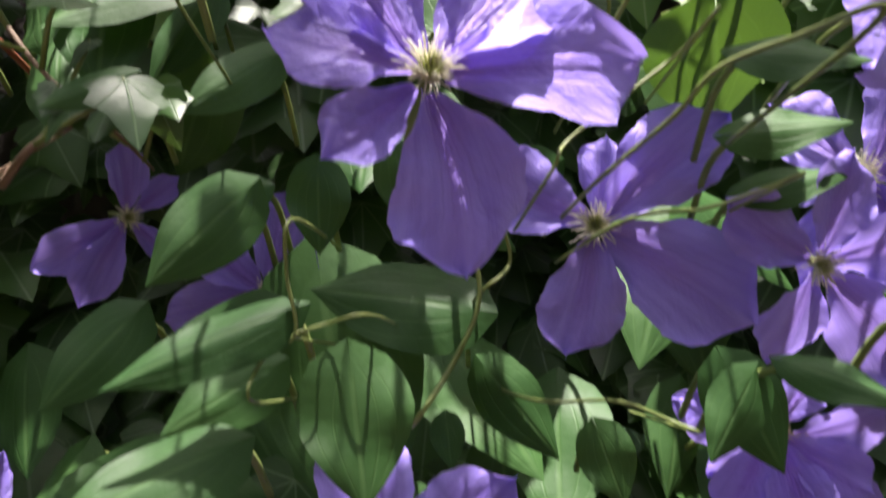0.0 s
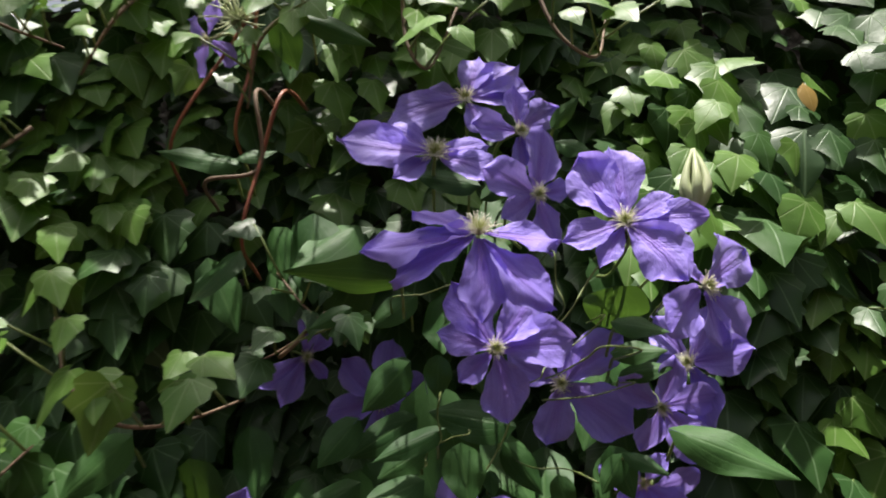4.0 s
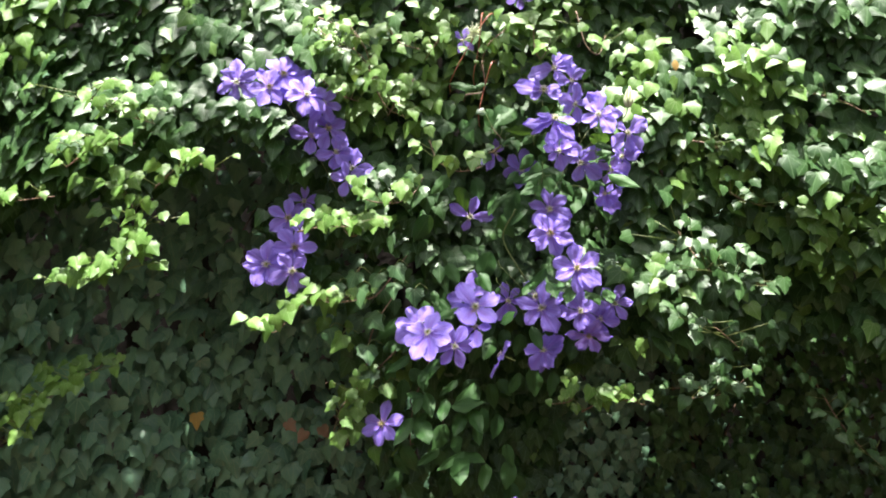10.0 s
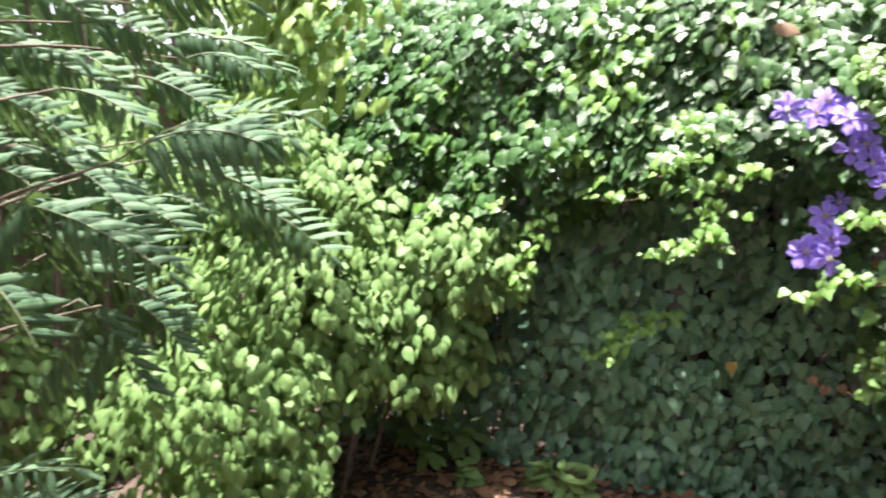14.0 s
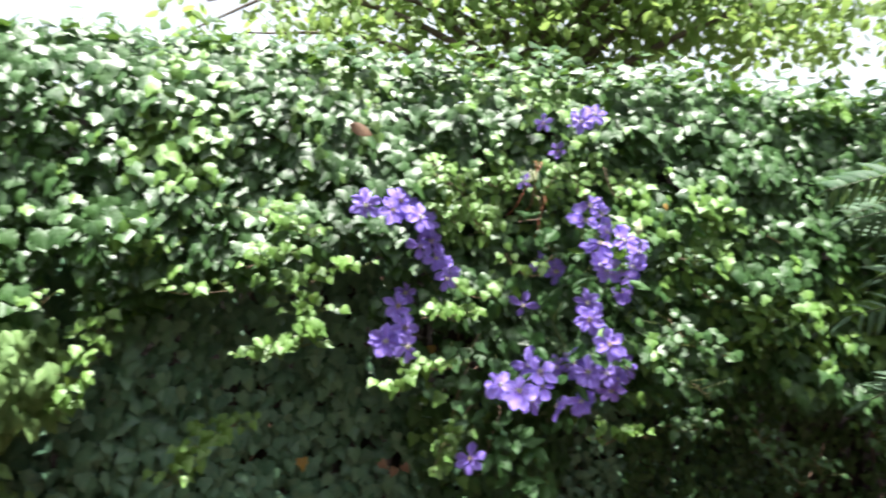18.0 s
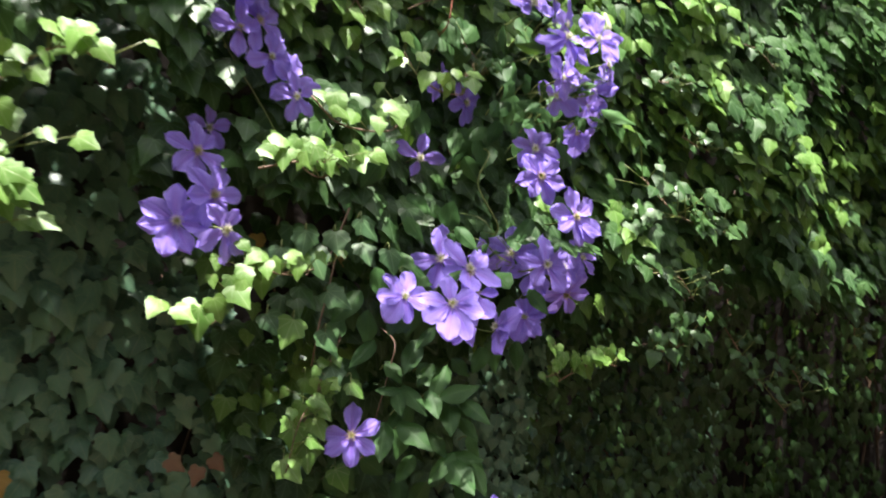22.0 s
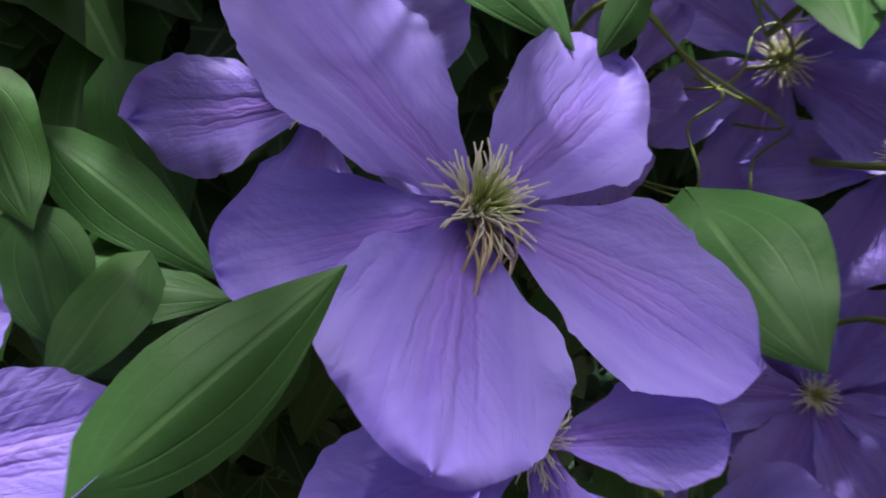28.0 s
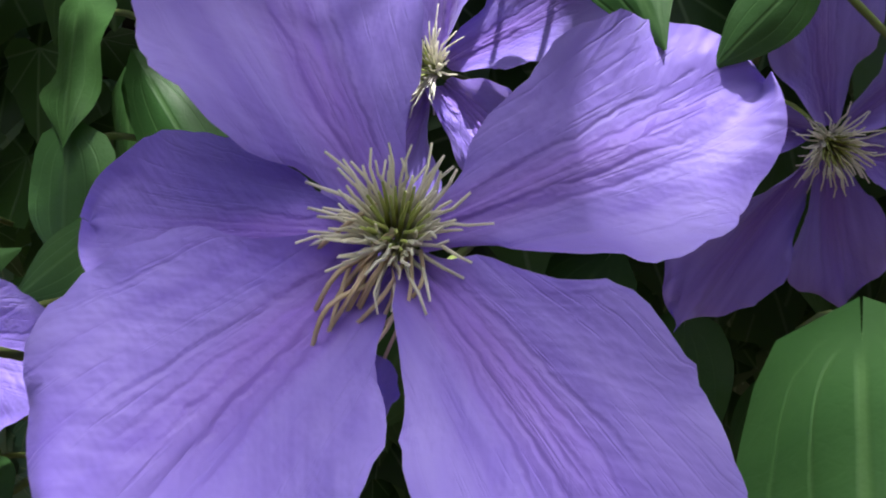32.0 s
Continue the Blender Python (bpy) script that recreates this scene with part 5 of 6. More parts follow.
ivy_spray([(-0.64, 0.22, 1.217), (-0.57, 0.2, 1.187), (-0.463, 0.25, 1.2)], 12, 0.055, width=0.025)
ivy_spray([(-0.76, 0.18, 1.127), (-0.702, 0.16, 1.118), (-0.661, 0.2, 1.181)], 9, 0.07, width=0.025)
ivy_spray([(-0.558, 0.22, 1.396), (-0.511, 0.18, 1.358), (-0.464, 0.2, 1.395)], 12, 0.06, width=0.03)
ivy_spray([(-0.469, 0.24, 1.007), (-0.499, 0.22, 0.977), (-0.526, 0.21, 0.945), (-0.552, 0.2, 0.908), (-0.574, 0.2, 0.83)], 16, 0.045, width=0.02)
ivy_spray([(0.049, 0.26, 1.001), (0.037, 0.22, 0.95), (-0.012, 0.22, 0.937)], 9, 0.045, width=0.02)
ivy_spray([(0.433, 0.28, 1.034), (0.37, 0.25, 0.987), (0.262, 0.25, 0.977)], 12, 0.045, width=0.03, young=False)
ivy_spray([(0.659, 0.36, 0.989), (0.739, 0.32, 0.853), (0.881, 0.32, 0.719)], 26, 0.045, width=0.035, young=False)
ivy_spray([(-0.517, 0.3, 1.192), (-0.622, 0.22, 1.19), (-0.673, 0.2, 1.161)], 9, 0.048, width=0.025)
ivy_spray([(-1.01, 0.14, 1.479), (-0.921, 0.12, 1.538), (-0.849, 0.16, 1.527)], 20, 0.05, width=0.04)
ivy_spray([(-1.178, 0.1, 1.715), (-1.064, 0.08, 1.66), (-0.986, 0.1, 1.636)], 26, 0.05, width=0.06)
ivy_spray([(-0.617, 0.28, 1.899), (-0.503, 0.24, 1.82), (-0.415, 0.25, 1.69)], 16, 0.045, width=0.04)
ivy_spray([(-1.208, 0.08, 1.53), (-1.118, 0.06, 1.574), (-1.027, 0.08, 1.586)], 22, 0.05, width=0.05)
ivy_spray([(0.609, 0.3, 1.713), (0.671, 0.28, 1.693), (0.759, 0.3, 1.655)], 12, 0.045, width=0.03, young=False)
ivy_spray([(0.864, 0.36, 0.885), (0.923, 0.33, 0.823), (0.963, 0.33, 0.733)], 14, 0.045, width=0.03, young=False)
ivy_spray([(1.154, 0.36, 1.097), (1.16, 0.33, 0.967), (1.175, 0.33, 0.876)], 16, 0.045, width=0.03, young=False)
ivy_spray([(-0.625, 0.28, 1.928), (-0.555, 0.26, 1.894), (-0.481, 0.26, 1.845)], 12, 0.045, width=0.03)
ivy_spray([(-0.433, 0.42, 2.282), (-0.274, 0.4, 2.196), (-0.169, 0.4, 2.127)], 16, 0.04, width=0.05)

# single ivy leaves beside the middle cluster, each on its stalk
side_shoot = tagged(new("ivy_shoot"), "loose ivy shoot with broad green leaves beside the clematis", "ivy", "ivy shoots")
SIDE_LEAVES = [(-0.511, 1.225, 0.062), (-0.567, 1.232, 0.056), (-0.6, 1.205, 0.066), (-0.519, 1.262, 0.052), (-0.48, 1.148, 0.056), (-0.46, 1.258, 0.054), (-0.55, 1.102, 0.06),
               (-0.592, 1.112, 0.05), (-0.487, 1.072, 0.058), (-0.478, 1.01, 0.054), (-0.521, 0.985, 0.046), (-0.494, 0.948, 0.042), (-0.532, 0.942, 0.04), (-0.511, 0.912, 0.048),
               (-0.546, 0.9, 0.054), (-0.52, 0.862, 0.06), (-0.569, 0.842, 0.058), (-0.47, 0.808, 0.05), (-0.439, 0.972, 0.04), (-0.415, 1.238, 0.05), (-0.361, 1.222, 0.05), (-0.414, 1.282, 0.054)]
for k, (x, z, size) in enumerate(SIDE_LEAVES):
    p = Vector((x, 0.235 + rnd.uniform(-0.015, 0.02), z))
    child("leaf", (YOUNG_MESH if z < 1.0 or k % 4 == 2 else SIDE_MESH)[k % 5], side_shoot, facing(p, (rnd.gauss(-0.1, 0.25), -0.9, 0.6 + rnd.gauss(0, 0.15)), (rnd.gauss(0.1, 0.35), -0.3, -1.0), size, rnd.uniform(1.0, 1.15)))
    child("leaf_stalk", mesh_of("leaf_stalk", *tube_data(smooth_path([p, p + Vector((0.01, 0.03, 0.012)), p + Vector((0.022, 0.09, -0.01))], 4), 0.0012, 0.0015, 4), STEM_GREEN), side_shoot)
for line in ([(-0.42, 0.33, 1.05), (-0.47, 0.27, 1.0), (-0.505, 0.265, 0.94), (-0.525, 0.265, 0.88), (-0.55, 0.265, 0.8)], [(-0.4, 0.34, 1.3), (-0.47, 0.28, 1.2), (-0.52, 0.27, 1.19), (-0.6, 0.27, 1.175), (-0.66, 0.32, 1.17)], [(-0.43, 0.34, 1.2), (-0.47, 0.28, 1.13), (-0.49, 0.27, 1.07), (-0.5, 0.28, 1.0)]):
    child("stem", mesh_of("stem", *tube_data(smooth_path(line, 8), 0.0022, 0.0016, 6), STEM_BROWN), side_shoot)

# leaf masses of the vine
for i in range(120):
    s = rnd.random()
    if s < 0.45:
        x, z, y = rnd.uniform(-0.45, 0.06), rnd.uniform(0.98, 1.45), rnd.uniform(0.31, 0.4)
    elif s < 0.72:
        x, z, y = rnd.uniform(-0.46, -0.1), rnd.uniform(0.42, 0.98), rnd.uniform(0.3, 0.42)
    else:
        x, z, y = rnd.uniform(-0.28, 0.16), rnd.uniform(1.44, 1.72), rnd.uniform(0.33, 0.42)
    if hides_flower(x, y, z):
        continue
    n, t = leaf_turn(0.45, 0.35)
    clem_leaf((x, y, z), n, t, rnd.uniform(0.05, 0.075), rnd.uniform(1.0, 1.2), form=i)

bud_data = []
for k in range(6):
    a = k * math.pi / 3
    line = [(0, 0, 0), (0.009 * math.cos(a), 0.009 * math.sin(a), 0.012), (0.0075 * math.cos(a), 0.0075 * math.sin(a), 0.03), (0.001 * math.cos(a + 1), 0.001 * math.sin(a + 1), 0.05)]
    v, f = tube_data(smooth_path(line, 4), 0.0062, 0.0012, 7)
    bud_data.append((v, f))
bud = tagged(new("clematis_bud"), "pale green closed clematis bud with ribbed sepals", "flower bud")
for v, f in bud_data:
    child("sepal", mesh_of("sepal", v, f, BUD), bud)
child("stem", mesh_of("stem", *tube_data(smooth_path([(0, 0, 0.002), (0.004, 0.02, -0.02), (0, 0.09, -0.05)], 5), 0.0016, 0.0014, 6), STEM_GREEN), bud)
bud.matrix_basis = pose(0.171, 0.259, 1.682, -8, 8, 20)


# seed head of the clematis
seed_head = tagged(new("clematis_seed_head", mesh_of("clematis_seed_head", *seed_data(3), BUD)), "feathery pale green clematis seed head", "seed head")
seed_head.matrix_basis = facing((-0.218, 0.32, 1.883), (0, -0.8, 0.6), (0, 0, 1), 0.09)


# ---------------------------------------------------------------- ivy foliage
ivy = tagged(new("ivy"), "dense green ivy cascading over the garden wall", "ivy")
outer, fresh, deep, top = ivy_poses()
near = [m for m in outer if -0.75 < m.translation.x < 0.35 and 1.15 < m.translation.z < 1.95][:290]
near_ids = {id(m) for m in near}
tagged(scatter("ivy_foliage", IVY_FORMS, [m for m in outer if id(m) not in near_ids] + top, IVY, ivy), kind="stuff")
tagged(scatter("young_foliage", IVY_FORMS, fresh, IVY_YOUNG, ivy), "light yellow-green young ivy leaves", kind="stuff")
tagged(scatter("shaded_foliage", IVY_FORMS, deep, IVY_DEEP, ivy), "ivy leaves in the recess, coloured lighter to stand for light reaching them", kind="stuff")
for i, m in enumerate(near):
    child("leaf", IVY_MESH[i % 5], ivy, m)
for i in range(26):
    x = rnd.uniform(-2.6, 2.4)
    z = rnd.uniform(0.0, 0.4)
    line = []
    for k in range(9):
        line.append((x, 0.985 + 0.02 * math.sin(k * 1.7 + i), z))
        x += rnd.gauss(0, 0.09)
        z += rnd.uniform(0.12, 0.28)
    child("stem", mesh_of("stem", *tube_data(smooth_path(line, 3), rnd.uniform(0.003, 0.008), 0.002), STEM_BROWN), ivy)


# ---------------------------------------------------------------- shrub, sumac, tree
def shrub():
    thing = tagged(new("shrub"), "leafy green deciduous shrub against the wall end", "shrub")
    poses = []
    lobes = [((-2.62, -0.35, 0.95), 0.46), ((-2.3, -0.04, 0.86), 0.34), ((-2.62, -0.72, 0.58), 0.42), ((-3.1, 0.0, 1.2), 0.5), ((-2.5, -0.65, 0.25), 0.3), ((-2.95, -0.12, 1.5), 0.4), ((-2.3, 0.0, 1.1), 0.3), ((-2.6, -0.05, 1.35), 0.34), ((-2.05, 0.05, 1.2), 0.24)]
    while len(poses) < 12000:
        c, r = lobes[rnd.randrange(len(lobes))]
        d = Vector((rnd.gauss(0, 1), rnd.gauss(0, 1), rnd.gauss(0, 1))).normalized()
        if d.y > 0.75:
            continue
        k = r * (rnd.uniform(0.6, 1.1) + 0.5 * noise.noise(d * 3.0 + Vector(c)))
        p = Vector(c) + Vector((d.x * k, d.y * k, d.z * k * 0.85))
        if p.z < 0.03 or (p.z < 0.42 and p.x > -2.6 and p.y > -0.45):
            continue
        n = d * 0.45 + Vector((rnd.gauss(0.25, 0.35), rnd.gauss(-0.7, 0.3), rnd.gauss(0.55, 0.25)))
        t = d * 0.35 + Vector((rnd.gauss(0, 0.4), rnd.gauss(-0.1, 0.3), -1.0))
        poses.append(facing(p, n, t, rnd.uniform(0.045, 0.07), rnd.uniform(1.1, 1.4)))
    tagged(scatter("foliage", POINTED_FORMS, poses[290:], SHRUB_LEAF, thing), kind="stuff")
    forms = [mesh_of("leaf", v, f, SHRUB_LEAF, uv) for v, f, uv in POINTED_FORMS]
    for i, m in enumerate(poses[:290]):
        child("leaf", forms[i % 3], thing, m)
    for i in range(9):
        a, b = rnd.uniform(-0.25, 0.25), rnd.uniform(-0.25, 0.25)
        top = Vector((-2.8 + a * 2, -0.3 + b * 2, rnd.uniform(0.6, 1.0)))
        child("stem", mesh_of("stem", *tube_data(smooth_path([(-2.75 + a, -0.25 + b, -0.05), (-2.75 + a * 1.6, -0.25 + b * 1.6, 0.5), top], 5), 0.014, 0.004), BARK), thing)
    return thing


def golden_bush():
    thing = tagged(new("golden_shrub"), "golden yellow-green shrub rising over the ivy", "shrub")
    poses = []
    for _ in range(560):
        x, z = rnd.gauss(GOLD[0] - 0.05, 0.2), GOLD[2] - 0.2 + 0.7 * rnd.random() ** 0.7
        p = Vector((x, GOLD[1] + 0.1 * noise.noise((x * 5, z * 5, 5)) + rnd.uniform(-0.02, 0.1), z))
        poses.append(facing(p, (rnd.gauss(0.1, 0.35), -0.9, 0.6 + rnd.gauss(0, 0.3)), (rnd.gauss(0.1, 0.4), -0.3, -1), rnd.uniform(0.055, 0.085), 1.25))
    tagged(scatter("foliage", POINTED_FORMS, poses, GOLD_LEAF, thing), kind="stuff")
    for i in range(6):
        child("stem", mesh_of("stem", *tube_data(smooth_path([(-3.0 + 0.05 * i, 0.3, -0.05), (-3.05 + 0.06 * i, 0.3, 1.1), (-3.2 + 0.1 * i, 0.15, 2.2 + 0.05 * (i % 3))], 5), 0.012, 0.004), BARK), thing)
    return thing


SUMAC_FORMS = [oval_leaf(0.12, 0.5, 0.4, 6, 2, 0.0, 0.3), oval_leaf(0.11, 0.25, 0.55, 6, 2, 0.0, 0.3)]
SUMAC_MESH = [mesh_of("leaflet", v, f, SUMAC_LEAF, uv) for v, f, uv in SUMAC_FORMS]


def frond(thing, base, way, length, droop, pairs=11, size=0.11, face=(0, -0.6, 0.8)):
    """One feather leaf: a drooping rib with pairs of hanging leaflets."""
    d = Vector(way).normalized()
    pts = [Vector(base) + d * length * s + Vector((0, 0, -droop * s * s)) for s in (0, 0.25, 0.5, 0.75, 1.0)]
    path = smooth_path(pts, 6)
    plane = (Vector(face) + Vector((rnd.gauss(0, 0.3), rnd.gauss(0, 0.2), rnd.gauss(0, 0.2)))).normalized()
    rib = child("frond", mesh_of("frond", *tube_data(path, 0.0036, 0.0014, 5), STEM_DULL), thing)
    for i in range(pairs * 2 + 1):
        s = 0.22 + 0.78 * (i // 2) / pairs
        k = s * (len(path) - 1)
        a = path[min(int(k), len(path) - 1)]
        b = path[min(int(k) + 1, len(path) - 1)] if int(k) + 1 < len(path) else a + (path[-1] - path[-2])
        f = (b - a).normalized()
        side = f.cross(plane).normalized() * (1 if i % 2 else -1)
        if i == pairs * 2:
            side = f * 2
        t = side * 1.0 + f * 0.5 + Vector((0, 0, -0.38 + rnd.gauss(0, 0.14)))
        n = plane + side * 0.3 + Vector((rnd.gauss(0, 0.14), rnd.gauss(-0.1, 0.14), 0))
        child("leaflet", SUMAC_MESH[i % 2], rib, facing(a, n, t, size * (0.75 + 0.5 * math.sin(math.pi * min(1, s * 0.9 + 0.05))) * rnd.uniform(0.72, 1.12)))
    return rib


def cone(thing, place, size):
    pieces = []
    for i in range(120):
        s = i / 120
        a = i * 2.4
        r = size * 0.3 * math.sin(math.pi * (0.15 + 0.8 * s)) ** 0.7
        c = Vector(place) + Vector((r * math.cos(a), r * math.sin(a), size * s))
        w = size * 0.075
        v = [c + Vector(q) * w for q in ((1, 0, 0), (-1, 0, 0), (0, 1, 0), (0, -1, 0), (0, 0, 1), (0, 0, -1))]
        pieces.append((v, [(0, 2, 4), (2, 1, 4), (1, 3, 4), (3, 0, 4), (2, 0, 5), (1, 2, 5), (3, 1, 5), (0, 3, 5)]))
    child("fruit_cone", mesh_of("fruit_cone", *join_data(pieces), CONE), thing, None, "dark red velvety fruit cone")


def sumac(label, trunk, tips):
    """trunk: a list of points; tips: (base, tip, droop, pairs, size, face) of each frond."""
    thing = tagged(new("sumac"), label, "small tree")
    child("trunk", mesh_of("trunk", *tube_data(smooth_path(trunk, 5), 0.035, 0.016, 8), BARK), thing)
    for base, tip, droop, pairs, size, face in tips:
        base, tip = Vector(base), Vector(tip)
        way = tip - base + Vector((0, 0, droop))
        frond(thing, base, way, way.length, droop, pairs, size, face)
        if base.z < 2.2:
            aside = Vector((rnd.uniform(-0.12, 0.12), rnd.uniform(0.1, 0.2), rnd.uniform(-0.16, 0.1)))
            frond(thing, base + aside, way + Vector((0, 0.05, rnd.uniform(-0.1, 0.1))), way.length * rnd.uniform(0.7, 0.95), droop, pairs, size * 0.95, face)
        foot = min((Vector(q) for q in smooth_path(trunk, 5)), key=lambda q: (q - base + Vector((0, 0, 0.3))).length)
        child("branch", mesh_of("branch", *tube_data(smooth_path([foot, foot.lerp(base, 0.5) + Vector((0, 0, 0.04)), base], 4), 0.007, 0.003, 6), BARK), thing)
    return thing


sumac("sumac bush with long drooping feathery grey-green leaves", [(-2.42, -2, -0.05), (-2.38, -2, 0.7), (-2.35, -1.98, 1.4), (-2.38, -1.9, 2.05), (-2.36, -1.75, 2.6)], [
    ((-3.41, -1.5, 2.18), (-2.68, -1.4, 2), 0.12, 8, 0.097, (0.25, -0.78, 0.55)),
    ((-2.63, -1.4, 2.11), (-2.39, -1.3, 1.98), 0.10, 7, 0.097, (0.25, -0.78, 0.55)),
    ((-2.84, -1.6, 1.83), (-2.21, -1.45, 1.61), 0.16, 10, 0.097, (0.25, -0.78, 0.55)),
    ((-2.48, -1.3, 2), (-2.2, -1.2, 1.92), 0.10, 7, 0.097, (0.25, -0.78, 0.55)),
    ((-2.33, -1.45, 1.78), (-2.04, -1.35, 1.66), 0.10, 8, 0.088, (0.25, -0.78, 0.55)),
    ((-2.48, -1.5, 1.63), (-2.05, -1.4, 1.42), 0.14, 9, 0.114, (0.25, -0.78, 0.55)),
    ((-2.73, -0.94, 1.67), (-2.16, -0.69, 1.74), 0.20, 11, 0.114, (0.25, -0.78, 0.55)),
    ((-1.9, -1.54, 1.57), (-1.6, -1.34, 1.61), 0.20, 10, 0.106, (0.25, -0.78, 0.55)),
    ((-2.22, -1.28, 1.58), (-1.77, -1.13, 1.45), 0.14, 10, 0.106, (0.25, -0.78, 0.55)),
    ((-2.52, -1.59, 1.47), (-1.7, -1.54, 1.32), 0.16, 11, 0.106, (0.25, -0.78, 0.55)),
    ((-2.13, -1.75, 1.49), (-2.53, -1.8, 1.18), 0.12, 9, 0.114, (0.1, -0.85, 0.5)),
    ((-2.3, -1.7, 1.29), (-2.09, -1.65, 1.1), 0.12, 6, 0.106, (0.25, -0.78, 0.55)),
    ((-2.33, -1.3, 1.46), (-2.11, -1.2, 1.36), 0.10, 7, 0.088, (0.25, -0.78, 0.55)),
    ((-2.07, -1.5, 1.2), (-2.56, -1.5, 0.79), 0.12, 9, 0.097, (0.1, -0.8, 0.6)),
    ((-2.28, -1.45, 1.19), (-2.09, -1.35, 0.91), 0.16, 9, 0.097, (0.25, -0.78, 0.55)),
    ((-2.71, -1.75, 0.59), (-1.94, -1.65, 0.84), 0.12, 9, 0.097, (0.25, -0.78, 0.55)),
    ((-2.87, -1.5, 1.92), (-2.32, -1.4, 1.87), 0.14, 8, 0.088, (0.25, -0.78, 0.55)),
    ((-2.86, -1.7, 1.67), (-2.39, -1.6, 1.77), 0.16, 8, 0.106, (0.25, -0.78, 0.55)),
    ((-2.63, -1.6, 1.57), (-2.26, -1.55, 1.49), 0.12, 7, 0.097, (0.25, -0.78, 0.55)),
    ((-2.96, -1.75, 1.36), (-2.46, -1.7, 1.35), 0.12, 8, 0.106, (0.25, -0.78, 0.55)),
    ((-3.1, -1.7, 1.95), (-2.54, -1.6, 1.71), 0.12, 8, 0.106, (0.25, -0.78, 0.55)),
    ((-2.46, -1.15, 2.08), (-2.08, -1, 2.06), 0.18, 9, 0.097, (0.25, -0.78, 0.55)),
    ((-2.71, -1.3, 1.3), (-2.37, -1.2, 1.17), 0.10, 8, 0.097, (0.25, -0.78, 0.55)),
    ((-2.87, -1.6, 1.02), (-2.72, -1.5, 1.1), 0.08, 6, 0.088, (0.25, -0.78, 0.55)),
    ((-3.57, -1.7, 0.72), (-2.66, -1.7, 0.71), 0.12, 8, 0.106, (0.25, -0.78, 0.55)),
    ((-2.4, -1, 1.92), (-2.14, -0.9, 1.87), 0.14, 8, 0.088, (0.25, -0.78, 0.55)),
    ((-3.38, -1.5, 2.35), (-2.78, -1.4, 2.17), 0.12, 8, 0.097, (0.25, -0.78, 0.55)),
    ((-2.8, -1.4, 2.28), (-2.23, -1.3, 2.12), 0.12, 8, 0.097, (0.25, -0.78, 0.55)),
    ((-2.31, -1.2, 2.25), (-2.01, -1.1, 2.13), 0.12, 8, 0.097, (0.25, -0.78, 0.55)),
    ((-3.36, -1.7, 1.17), (-2.88, -1.6, 0.94), 0.12, 8, 0.106, (0.25, -0.78, 0.55)),
    # flat canopy fronds above the view, added to shade the fronds below
    ((-2.23, -1.6, 2.6), (-1.48, -1.6, 2.55), 0.2, 13, 0.110, (0, -0.2, 0.95)),
    ((-2.34, -1.72, 2.7), (-2.28, -2.29, 2.65), 0.2, 13, 0.110, (0, -0.2, 0.95)),
    ((-2.47, -1.62, 2.8), (-3.28, -1.74, 2.75), 0.2, 13, 0.110, (0, -0.2, 0.95)),
    ((-2.25, -1.66, 2.6), (-1.51, -2.04, 2.55), 0.2, 13, 0.110, (0, -0.2, 0.95)),
    ((-2.41, -1.71, 2.7), (-2.71, -2.17, 2.65), 0.2, 13, 0.110, (0, -0.2, 0.95)),
    ((-2.24, -1.56, 2.75), (-1.41, -1.32, 2.7), 0.2, 13, 0.110, (0, -0.2, 0.95)),
    ((-2.46, -1.55, 2.8), (-3.21, -1.31, 2.75), 0.2, 13, 0.110, (0, -0.2, 0.95)),
    ((-2.3, -1.71, 2.6), (-2.04, -2.15, 2.55), 0.2, 13, 0.110, (0, -0.2, 0.95)),
    ((-2.45, -1.66, 2.7), (-3.23, -2.02, 2.65), 0.2, 13, 0.110, (0, -0.2, 0.95)),
    ((-2.23, -1.63, 2.75), (-1.52, -1.75, 2.7), 0.2, 13, 0.110, (0, -0.2, 0.95)),
    ((-2.37, -1.72, 2.6), (-2.47, -2.36, 2.55), 0.2, 13, 0.110, (0, -0.2, 0.95))])
